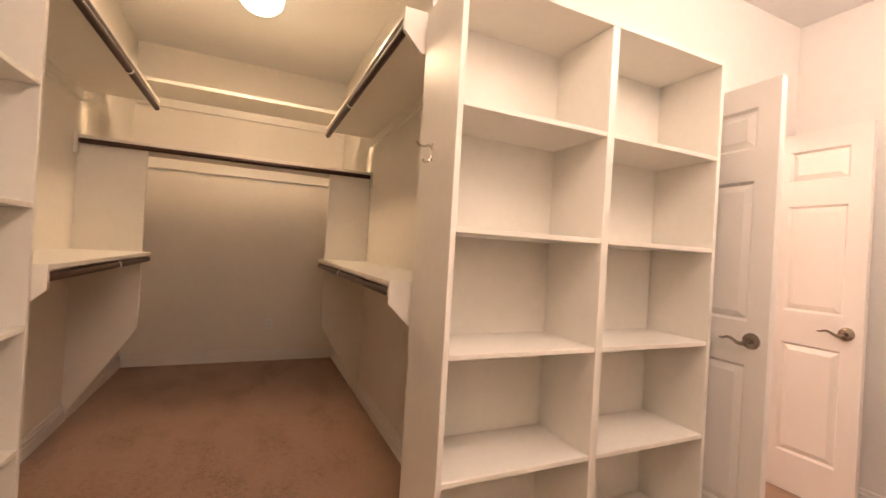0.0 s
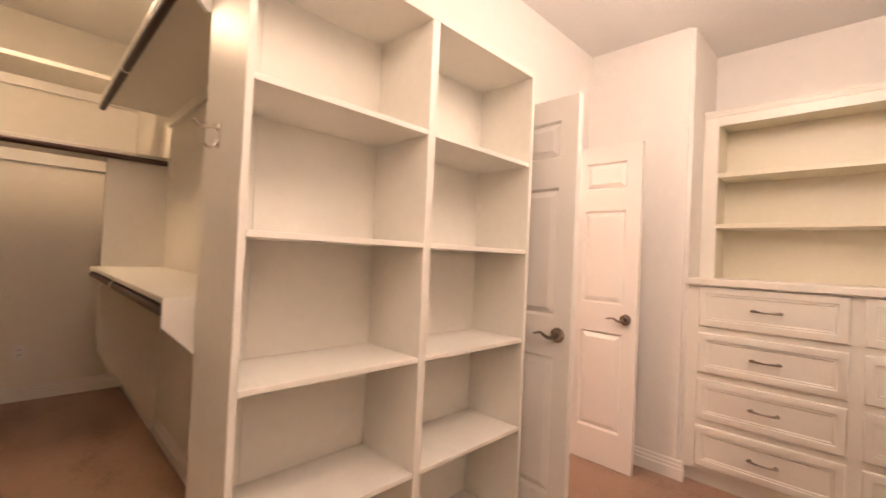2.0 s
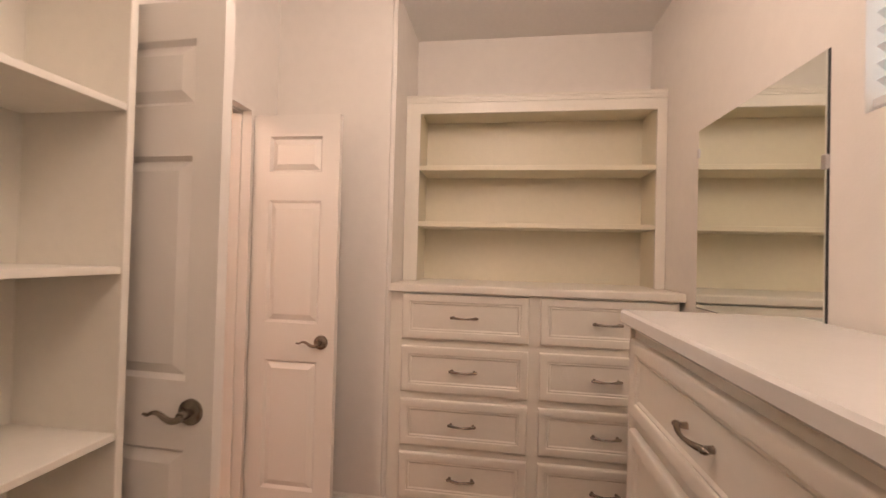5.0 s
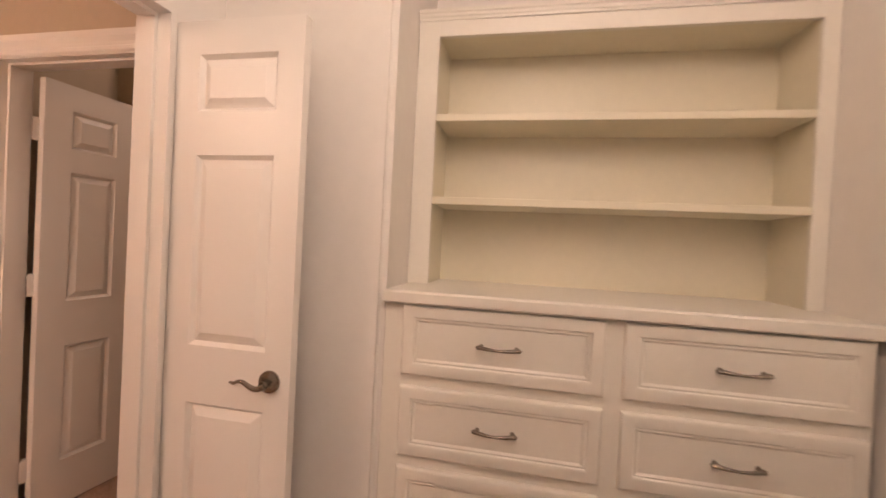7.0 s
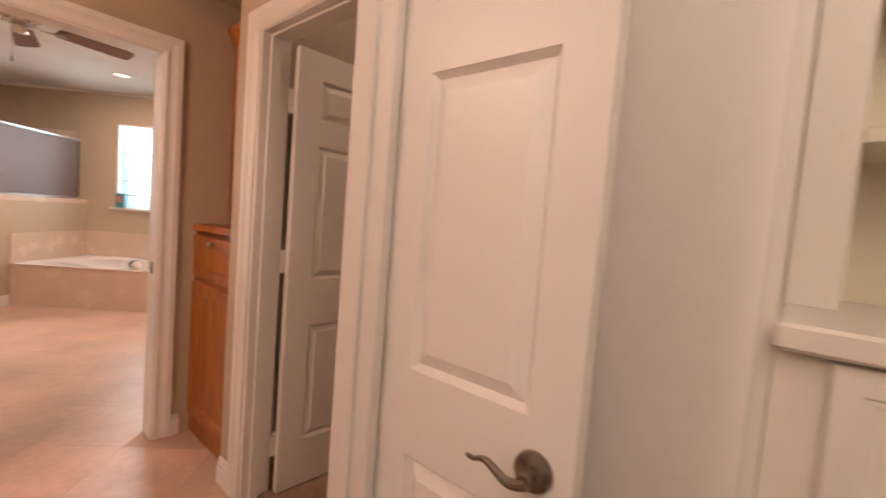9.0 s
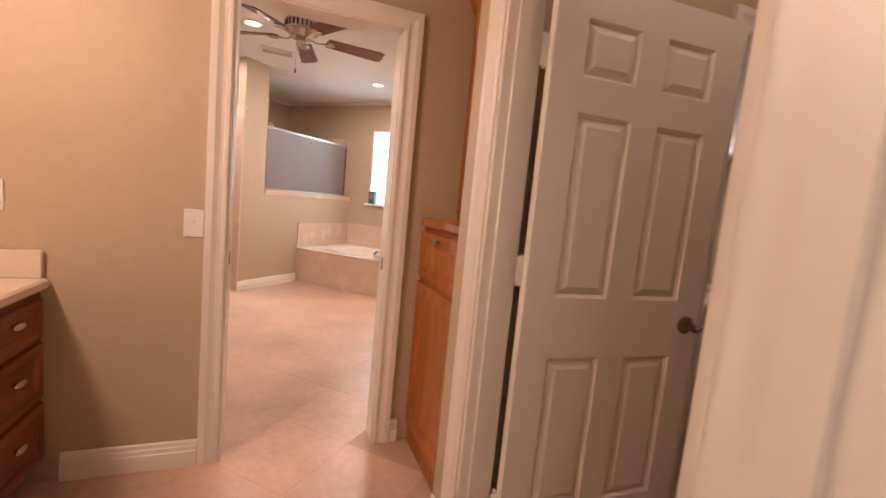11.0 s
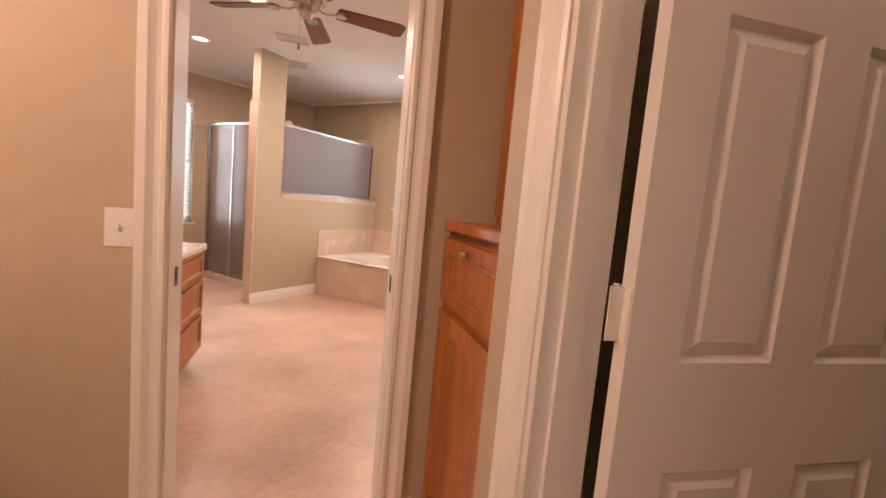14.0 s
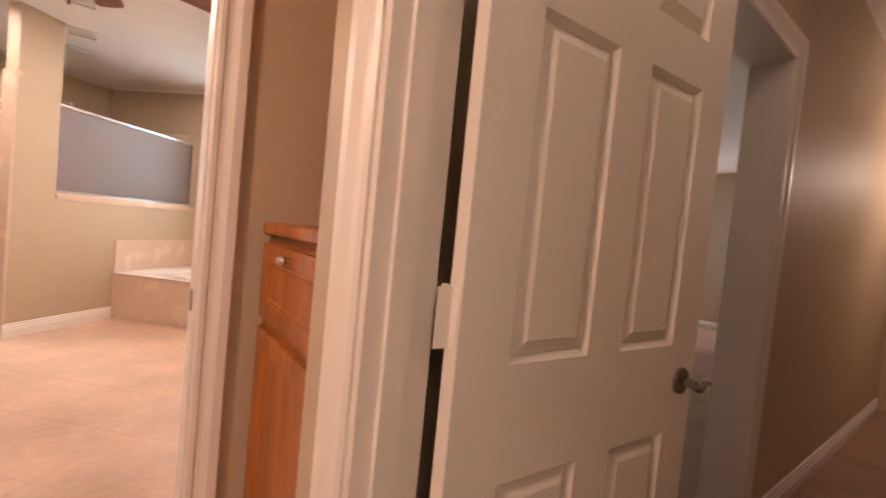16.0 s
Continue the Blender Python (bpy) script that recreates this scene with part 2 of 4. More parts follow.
def part(name, bm, material, parent, label="", smooth=False, m=None):
    ob = new(name, finish(name, bm, material, smooth))
    ob.parent = parent
    if m:
        ob.matrix_basis = m
    if label:
        ob["label"] = label
    return ob


def struct(name, bm, material, label="", category="wall", m=None):
    ob = new(name, finish(name, bm, material))
    if m:
        ob.matrix_basis = m
    return tagged(ob, label, category, kind="structure")


def thing(name, m, label, category, group=""):
    ob = new(name)
    ob.empty_display_size = 0.1
    ob.matrix_basis = m
    return tagged(ob, label, category, group)


def strip(profile, points, closed=False):
    """Sweeps a profile of (out, up) along a level path of (x, y) points; out is to the right of the way, corners are mitred."""
    bm = bmesh.new()
    pts = [Vector(p) for p in points]
    rows = []
    for i, p in enumerate(pts):
        a = (p - pts[i - 1]).normalized() if i else None
        b = (pts[i + 1] - p).normalized() if i < len(pts) - 1 else None
        a, b = a or b, b or a
        na, nb = Vector((a.y, -a.x)), Vector((b.y, -b.x))
        n = (na + nb) / (1 + na.dot(nb))
        rows.append([bm.verts.new((p.x + n.x * o, p.y + n.y * o, u)) for o, u in profile])
    k = len(profile)
    for r, s in zip(rows, rows[1:]):
        for j in range(k):
            bm.faces.new((r[j], r[(j + 1) % k], s[(j + 1) % k], s[j]))
    bm.faces.new(rows[0]), bm.faces.new(rows[-1][::-1])
    return bm


BASE = [(0, 0), (0.018, 0), (0.018, 0.070), (0.013, 0.075), (0.013, 0.092), (0.008, 0.098), (0.008, 0.114), (0.003, 0.120), (0, 0.120)]


def baseboard(points, label="white painted stepped baseboard"):
    return struct("baseboard", strip(BASE, points), TRIM, label, "baseboard")


CASING = [(0.0, 0), (0.0, 0.010), (0.008, 0.016), (0.022, 0.016), (0.026, 0.011), (0.040, 0.013), (0.052, 0.018), (0.060, 0.022), (0.086, 0.022), (0.088, 0.018), (0.088, 0)]


def casing(width, height, m, label):
    """A door's moulded casing round an opening: local x across, y out of the wall towards the viewer is negative, z up."""
    bm = bmesh.new()
    corners = ((0, 0, -1, 0), (0, height, -1, 1), (width, height, 1, 1), (width, 0, 1, 0))
    rows = [[bm.verts.new((x + sx * u, -d, z + sz * u)) for u, d in CASING] for x, z, sx, sz in corners]
    k = len(CASING)
    for r, s in zip(rows, rows[1:]):
        for j in range(k):
            bm.faces.new((r[j], r[(j + 1) % k], s[(j + 1) % k], s[j]))
    bm.faces.new(rows[0]), bm.faces.new(rows[-1])
    return struct("door_casing", bm, TRIM, label, "trim", m)


def frustum(bm, x0, x1, z0, z1, y_out, y_in, slope):
    """A raised field: a rectangle at y_out that slopes up to a smaller one at y_in."""
    o = [bm.verts.new(v) for v in ((x0, y_out, z0), (x1, y_out, z0), (x1, y_out, z1), (x0, y_out, z1))]
    i = [bm.verts.new(v) for v in ((x0 + slope, y_in, z0 + slope), (x1 - slope, y_in, z0 + slope), (x1 - slope, y_in, z1 - slope), (x0 + slope, y_in, z1 - slope))]
    for k in range(4):
        bm.faces.new((o[k], o[(k + 1) % 4], i[(k + 1) % 4], i[k]))
    bm.faces.new(i)


def panel_door(name, m, width, columns, label, height=2.025, panel_rows=((0.225, 0.84), (1.02, 1.61), (1.745, 1.92)), side=0.085, mid=0.10):
    """A moulded panel door: local x from the hinge, faces at y = 0 and 0.035, z from 0.012."""
    door = thing(name, m, label, "door")
    w = (width - 2 * side - (columns - 1) * mid) / columns
    cols = [(side + i * (w + mid), side + i * (w + mid) + w) for i in range(columns)]
    bm = bmesh.new()
    t = 0.035
    box(bm, 0, side, 0, t, 0.012, height), box(bm, width - side, width, 0, t, 0.012, height)
    for i in range(columns - 1):
        box(bm, cols[i][1], cols[i + 1][0], 0, t, 0.012, height)
    z = 0.012
    for z0, z1 in (*panel_rows, (height, 0)):
        for a, b in cols:
            box(bm, a, b, 0, t, z, z0)
        z = z1
    part("door_frame", bm, TRIM, door)
    for z0, z1 in panel_rows:
        for a, b in cols:
            bm = bmesh.new()
            for y, s in ((0.0, 1), (t, -1)):
                q = 0.012
                o = [bm.verts.new(v) for v in ((a, y, z0), (b, y, z0), (b, y, z1), (a, y, z1))]
                i = [bm.verts.new(v) for v in ((a + q, y + s * 0.014, z0 + q), (b - q, y + s * 0.014, z0 + q), (b - q, y + s * 0.014, z1 - q), (a + q, y + s * 0.014, z1 - q))]
                for k in range(4):
                    bm.faces.new((o[k], o[(k + 1) % 4], i[(k + 1) % 4], i[k]))
                frustum(bm, a + q, b - q, z0 + q, z1 - q, y + s * 0.014, y + s * 0.001, 0.028)
            part("panel", bm, TRIM, door)
    return door


def lever(door, x, z, way, face=-1, metal=None, length=0.115):
    """A waved lever set on a door's face: way is the side to which the lever points, face -1 for the side at y = 0."""
    y0 = 0.0 if face < 0 else 0.035
    metal = metal or PEWTER
    bm = bmesh.new()
    cyl(bm, (x, y0, z), (x, y0 + face * 0.007, z), 0.034, 0.033, 28)
    cyl(bm, (x, y0 + face * 0.007, z), (x, y0 + face * 0.013, z), 0.031, 0.018, 28)
    cyl(bm, (x, y0 + face * 0.012, z), (x, y0 + face * 0.040, z), 0.012, 0.011, 16)
    rose = part("rosette", bm, metal, door, "dark pewter door rosette", True)
    bm = bmesh.new()
    pts, rad = [], []
    for i in range(17):
        u = i / 16
        pts.append((x + way * (-0.010 + length * u), y0 + face * (0.040 + 0.004 * math.sin(u * 3)), z - 0.013 * math.sin(min(1, u * 1.15) * math.pi * 2) * (0.5 + 0.5 * u) - 0.004 * math.sin(u * 3.1)))
        rad.append(0.0115 - 0.0075 * u)
    tube(bm, pts, rad, 12, 0.85)
    part("lever", bm, metal, rose, "waved pewter lever", True)
    return rose


def bow_pull(parent, x, y, z, length=0.130, metal=None):
    """A bowed drawer pull with two spread feet, on a face that looks to -y."""
    bm = bmesh.new()
    h = length / 2
    for s in (-1, 1):
        cyl(bm, (x + s * h * 0.86, y, z), (x + s * h * 0.86, y - 0.020, z), 0.008, 0.006, 12)
        tube(bm, [(x + s * h * (0.8 + 0.3 * i / 4), y - 0.020 + 0.006 * (i / 4) ** 2, z) for i in range(5)], [0.0055, 0.008, 0.0095, 0.0085, 0.003], 10, 0.8)
    tube(bm, [(x + h * 0.86 * c, y - 0.020 - 0.012 * (1 - c * c), z - 0.002 * (1 - c * c)) for c in [i / 7 - 1 for i in range(15)]], [0.0056 - 0.0012 * math.cos(c * 3) for c in [i / 7 - 1 for i in range(15)]], 10)
    return part("pull", bm, metal or PEWTER, parent, "dark pewter bow pull", True)


def cup_knob(parent, x, y, z, w=0.05, metal=None):
    """A small cup-shaped knob on a face that looks to -y."""
    bm = bmesh.new()
    cyl(bm, (x, y, z), (x, y - 0.014, z), 0.008, 0.007, 12)
    bmesh.ops.create_uvsphere(bm, u_segments=20, v_segments=12, radius=1.0, matrix=Matrix.Translation((x, y - 0.020, z)) @ Matrix.Diagonal((w * 0.5, 0.012, 0.013, 1)))
    return part("knob", bm, metal or NICKEL, parent, "brushed nickel knob", True)


def drawer(parent, x0, x1, y, z0, z1, material, pull="bow", name="drawer", rail=0.045):
    """A framed drawer or cabinet front on a face that looks to -y, with its sunk panel and pull."""
    d = 0.020
    soft = 0.004 if material in (OAK, RED_OAK) else 0.009
    ring = [(0, 0.0), (0, d - soft), (soft * 0.15, d - soft * 0.5), (soft * 0.5, d - soft * 0.12), (soft, d), (rail - 0.010, d), (rail - 0.006, d - 0.0015), (rail - 0.003, d - 0.005), (rail - 0.002, d - 0.008)]
    bm = bmesh.new()
    rows = [[bm.verts.new(v) for v in ((x0 + i, y - o, z0 + i), (x1 - i, y - o, z0 + i), (x1 - i, y - o, z1 - i), (x0 + i, y - o, z1 - i))] for i, o in ring]
    for r, q in zip(rows, rows[1:]):
        for k in range(4):
            bm.faces.new((r[k], r[(k + 1) % 4], q[(k + 1) % 4], q[k]))
    ob = part(name, bm, material, parent, "", True)
    i, o = rail - 0.003, d - 0.008
    sunk = [(i, o), (i + 0.007, o + 0.0015), (i + 0.014, o - 0.003)]
    bm = bmesh.new()
    rows = [[bm.verts.new(v) for v in ((x0 + i, y - o, z0 + i), (x1 - i, y - o, z0 + i), (x1 - i, y - o, z1 - i), (x0 + i, y - o, z1 - i))] for i, o in sunk]
    for r, q in zip(rows, rows[1:]):
        for k in range(4):
            bm.faces.new((r[k], r[(k + 1) % 4], q[(k + 1) % 4], q[k]))
    bm.faces.new(rows[-1])
    part("panel", bm, material, ob)
    cx, cz = (x0 + x1) / 2, (z0 + z1) / 2
    if pull == "bow":
        bow_pull(ob, cx, y - d + 0.011, cz)
    elif pull == "knob":
        cup_knob(ob, cx, y - d + 0.010, cz)
    elif pull == "high":
        cup_knob(ob, cx, y - d - 0.001, z1 - rail * 0.5)
    return ob


# ---- structure: floors, walls, ceilings ----
def slab(name, material, label, category, *rows):
    return struct(name, boxes(*rows), material, label, category)


struct("ground", boxes((-60, 60, -60, 60, -0.30, -0.14)), mat("outdoor_ground", (0.16, 0.15, 0.10), 0.95, vary=0.3), "plain outdoor ground round the house", "ground")
slab("floor_dressing_room", CARPET, "short brown cut-pile carpet with vacuum tracks", "floor", (-1.22, 3.62, -0.76, 1.47, -0.12, 0.006), (-1.22, 0.89, 1.47, 4.74, -0.12, 0.006))
slab("floor_passage", CARPET, "brown carpet in the dim passage and bedroom", "floor", (3.06, 11.1, 1.43, 2.74, -0.12, 0.004), (3.62, 4.40, 2.74, 3.44, -0.12, 0.004), (4.40, 11.1, 2.74, 8.1, -0.12, 0.004))
slab("floor_tile_bed", GROUT, "tan grout bed under the floor tiles", "floor", (0.88, 3.06, 1.47, 3.5, -0.12, -0.0006), (0.90, 4.40, 3.5, 4.7, -0.12, -0.0006), (-0.72, 4.40, 4.7, 9.5, -0.12, -0.0006))

H, HC = 2.74, 3.0
slab("wall_north", WHITE, "white painted wall above the shelving, with the double doorway", "wall",
     (0.52, 0.81, 1.435, 1.46, 0, HC), (0.81, 1.82, 1.435, 1.548, 0, HC), (2.74, 2.955, 1.435, 1.548, 0, HC), (1.82, 2.74, 1.435, 1.548, 2.06, HC))
bm = boxes((2.955, 3.62, 0.785, 1.548, 0, HC))
bmesh.ops.bevel(bm, geom=[e for e in bm.edges if all(abs(v.co.x - 2.955) < 1e-4 and abs(v.co.y - 0.785) < 1e-4 for v in e.verts)], offset=0.022, segments=5, affect="EDGES")
struct("wall_east", bm, WHITE, "white painted wall chase with a rounded corner beside the dresser")
slab("wall_niche", WHITE, "white painted wall of the dresser niche", "wall", (3.50, 3.62, -0.64, 0.785, 0, HC))
slab("wall_south", WHITE, "white painted wall with a mirror and a high window", "wall",
     (-1.22, 1.20, -0.76, -0.64, 0, HC), (1.985, 3.62, -0.76, -0.64, 0, HC), (1.20, 1.985, -0.76, -0.64, 0, 1.73), (1.20, 1.985, -0.76, -0.64, 2.45, HC))
slab("wall_west", CLOSET_WALL, "white painted closet side wall", "wall", (-1.22, -1.10, -0.64, 4.74, 0, HC))
slab("wall_closet_back", CLOSET_WALL, "white painted closet back wall", "wall", (-1.10, 0.81, 4.64, 4.74, 0, HC))
slab("wall_closet_east", CLOSET_WALL, "white painted closet side wall", "wall", (0.81, 0.88, 1.548, 4.74, 0, HC))
slab("ceiling_dressing_room", CEIL, "flat white textured ceiling", "ceiling", (-1.22, 3.62, -0.76, 1.435, H, H + 0.1))
slab("ceiling_closet", CEIL, "flat white textured closet ceiling", "ceiling", (-1.22, 0.89, 1.435, 4.74, HC, HC + 0.1))
slab("wall_header", WHITE, "white painted header over the closet", "wall", (-1.10, 0.52, 1.435, 1.46, H, HC))

slab("wall_hall_west", TAN, "tan painted wall behind the vanity", "wall", (0.882, 1.00, 1.55, 3.50, 0, H))
slab("wall_hall_south", TAN, "tan painted wall on the hall side of the double doorway", "wall", (1.00, 1.82, 1.549, 1.556, 0, H), (2.74, 2.99, 1.549, 1.556, 0, H), (1.82, 2.74, 1.549, 1.556, 2.06, H))
slab("wall_hall_east", TAN, "tan painted wall with the panel door", "wall",
     (2.99, 3.11, 1.556, 1.75, 0, H), (2.99, 3.11, 2.57, 2.785, 0, H), (2.99, 3.11, 1.75, 2.57, 2.075, H), (3.11, 3.66, 2.735, 2.785, 0, H), (3.58, 3.66, 2.785, 3.38, 0, H), (2.99, 3.58, 2.785, 3.38, 2.46, H))
slab("wall_hall_north", TAN, "tan painted wall with the bathroom doorway", "wall",
     (1.00, 2.13, 3.38, 3.50, 0, H), (2.88, 4.46, 3.38, 3.50, 0, H), (2.13, 2.88, 3.38, 3.50, 2.10, H))
slab("ceiling_hall", CEIL, "flat white hall ceiling", "ceiling", (0.882, 3.60, 1.55, 3.50, H, H + 0.1))

slab("wall_passage_north", TAN, "tan painted passage wall with a doorway", "wall", (3.66, 4.06, 2.58, 2.73, 0, H), (4.86, 11.1, 2.58, 2.73, 0, H), (4.06, 4.86, 2.58, 2.73, 2.10, H))
slab("wall_passage_south", TAN, "tan painted passage wall", "wall", (3.11, 11.1, 1.549, 1.66, 0, H))
slab("wall_passage_end", TAN, "tan painted passage end wall", "wall", (8.2, 8.3, 1.66, 2.58, 0, H))
slab("ceiling_passage", CEIL, "flat white passage ceiling", "ceiling", (3.11, 11.2, 1.55, 2.78, H, H + 0.1))
slab("wall_bedroom", TAN, "tan painted bedroom walls", "wall", (4.38, 4.46, 3.50, 8.1, 0, H), (4.46, 11.1, 8.0, 8.1, 0, H),
     (11.0, 11.1, 2.78, 5.6, 0, H), (11.0, 11.1, 7.2, 8.0, 0, H), (11.0, 11.1, 5.6, 7.2, 0, 0.75), (11.0, 11.1, 5.6, 7.2, 2.2, H), (3.60, 3.70, 2.78, 3.38, 0, H))
slab("ceiling_bedroom", CEIL, "flat white bedroom ceiling", "ceiling", (3.60, 4.44, 2.78, 3.44, H, H + 0.1), (4.44, 11.1, 2.78, 8.1, H, H + 0.1))


def wall_run(points, z0, z1, thick=0.12):
    return strip([(0, z0), (-thick, z0), (-thick, z1), (0, z1)], points)


LB = lambda x: (x, 7.78 + 0.638 * x)
RB = lambda x: (x, 11.75 - x)
CORNER = LB(2.424)
struct("wall_bath_west", wall_run([(1.0, 3.5), (1.0, 4.82), (-0.6, 4.82), LB(-0.6), LB(0.42)], 0, H), TAN, "tan painted bathroom wall")
struct("wall_bath_below_window", wall_run([LB(0.42), LB(0.92)], 0, 0.74), TAN, "tan painted wall under the blind")
struct("wall_bath_above_window", wall_run([LB(0.42), LB(0.92)], 2.38, H), TAN, "tan painted wall over the blind")
struct("wall_bath_shower", wall_run([LB(0.92), CORNER, RB(3.66)], 0, H), TAN, "tan painted wall round the shower corner")
struct("wall_bath_below_block", wall_run([RB(3.66), RB(4.12)], 0, 1.17), TAN, "tan painted wall under the glass block window")
struct("wall_bath_above_block", wall_run([RB(3.66), RB(4.12)], 2.32, H), TAN, "tan painted wall over the glass block window")
struct("wall_bath_east", wall_run([RB(4.12), (4.30, 7.45), (4.30, 3.5)], 0, H, 0.08), TAN, "tan painted bathroom wall")
bm = bmesh.new()
out = [(0.9, 3.45), (4.38, 3.45), (4.38, 7.55), (2.43, 9.55), (-0.75, 7.55), (-0.75, 4.70), (0.9, 4.70)]
lo, hi = [bm.verts.new((x, y, H)) for x, y in out], [bm.verts.new((x, y, H + 0.1)) for x, y in out]
bm.faces.new(lo), bm.faces.new(hi)
for k in range(len(out)):
    bm.faces.new((lo[k], lo[(k + 1) % len(out)], hi[(k + 1) % len(out)], hi[k]))
struct("ceiling_bathroom", bm, CEIL, "flat white bathroom ceiling", "ceiling")
CROWN = [(0, H - 0.036), (0.006, H - 0.036), (0.026, H - 0.010), (0.026, H - 0.001), (0, H - 0.001)]
struct("trim_crown", strip(CROWN, [(1.0, 3.5), (1.0, 4.82), (-0.6, 4.82), LB(-0.6), CORNER, (4.30, 7.45), (4.30, 3.5)]), TRIM, "slim white crown moulding", "trim")

# ---- baseboards, jambs, casings ----
baseboard([(-1.10, 3.44), (-1.10, 4.64), (0.81, 4.64), (0.81, 3.44)])
baseboard([(0.81, 3.39), (0.81, 1.47)]), baseboard([(-1.10, 1.77), (-1.10, 3.39)])
baseboard([(2.79, 1.435), (2.955, 1.435), (2.955, 0.785), (2.965, 0.785)])
baseboard([(1.56, 3.38), (2.054, 3.38)]), baseboard([(2.955, 3.38), (2.995, 3.38)])
baseboard([(2.99, 2.785), (2.99, 2.664)]), baseboard([(4.935, 2.58), (8.2, 2.58)])
baseboard([(2.99, 1.655), (2.99, 1.56)])
baseboard([(4.46, 3.38), (4.46, 8.0), (11.0, 8.0), (11.0, 2.78), (5.0, 2.78)])
baseboard([(-0.6, 4.82), LB(-0.6), LB(1.02)])

slab("door_jamb", TRIM, "white painted jamb of the double doorway", "trim", (1.82, 1.84, 1.43, 1.56, 0, 2.06), (2.72, 2.74, 1.43, 1.56, 0, 2.06), (1.84, 2.72, 1.43, 1.56, 2.04, 2.06),
     (2.708, 2.72, 1.478, 1.516, 0, 2.04), (1.84, 1.852, 1.478, 1.516, 0, 2.04), (1.852, 2.708, 1.478, 1.516, 2.028, 2.04))
slab("door_jamb", TRIM, "white painted jamb with a door stop", "trim", (2.985, 3.113, 2.55, 2.57, 0, 2.075), (2.985, 3.113, 1.75, 1.77, 0, 2.075), (2.985, 3.113, 1.77, 2.55, 2.055, 2.075),
     (3.02, 3.062, 2.539, 2.55, 0, 2.055), (3.02, 3.062, 1.77, 1.781, 0, 2.055), (3.02, 3.062, 1.781, 2.539, 2.044, 2.055))
slab("door_jamb", TRIM, "white painted pocket door jamb", "trim", (2.13, 2.15, 3.375, 3.505, 0, 2.10), (2.86, 2.88, 3.375, 3.505, 0, 2.10), (2.15, 2.86, 3.375, 3.505, 2.08, 2.10))
slab("door_jamb", TRIM, "white painted bedroom door jamb", "trim", (4.06, 4.08, 2.575, 2.735, 0, 2.10), (4.84, 4.86, 2.575, 2.735, 0, 2.10), (4.08, 4.84, 2.575, 2.735, 2.08, 2.10))
casing(0.72, 2.085, pose(2.145, 3.38, 0), "white moulded casing round the bathroom doorway")
casing(0.825, 2.06, pose(2.99, 2.572, 0, 0, 0, -90), "white moulded casing round the panel door")
casing(0.77, 2.085, pose(4.075, 2.58, 0), "white moulded casing round the bedroom doorway")
casing(0.72, 2.085, pose(2.865, 3.50, 0, 0, 0, 180), "white moulded casing on the bathroom side")
for x, s in ((2.15, 1), (2.86, -1)):
    t = thing("latch_plate", pose(x, 3.44, 0.95), "small dark metal pocket door latch plate in the jamb", "latch plate", "pocket door latches")
    part("plate", boxes((min(0, s * 0.003), max(0, s * 0.003), -0.012, 0.012, -0.032, 0.032), bevel=0.001), PEWTER, t)
    part("latch_slot", boxes((min(s * 0.003, s * 0.004), max(s * 0.003, s * 0.004), -0.004, 0.004, -0.015, 0.015)), BLACK, t)

# ---- doors ----
leaf_one = panel_door("closet_door", pose(1.860, 1.432, 0, 0, 0, -92.5), 0.495, 1, "white three-panel closet door leaf, standing open beside the shelving")
lever(leaf_one, 0.432, 0.943, -1)
leaf_two = panel_door("closet_door", pose(2.748, 1.432, 0, 0, 0, -90), 0.440, 1, "white three-panel closet door leaf, standing open beside the dresser wall")
lever(leaf_two, 0.375, 0.935, -1)
hall_door = panel_door("panel_door", pose(3.122, 2.492, 0, 0, 0, -3.6), 0.762, 2, "white six-panel hall door standing wide open into the passage", 2.035, ((0.235, 0.792), (1.008, 1.622), (1.735, 1.915)), 0.115, 0.11)
lever(hall_door, 0.700, 0.915, 1, length=0.085)
for z in (0.24, 1.09, 1.80):
    bm = boxes((-0.0025, -0.0005, 0.003, 0.036, z - 0.05, z + 0.05), (-0.030, -0.0025, 0.022, 0.0255, z - 0.05, z + 0.05))
    cyl(bm, (-0.006, 0.040, z - 0.052), (-0.006, 0.040, z + 0.052), 0.007, None, 12)
    part("hinge", bm, TRIM, hall_door, "white painted butt hinge")


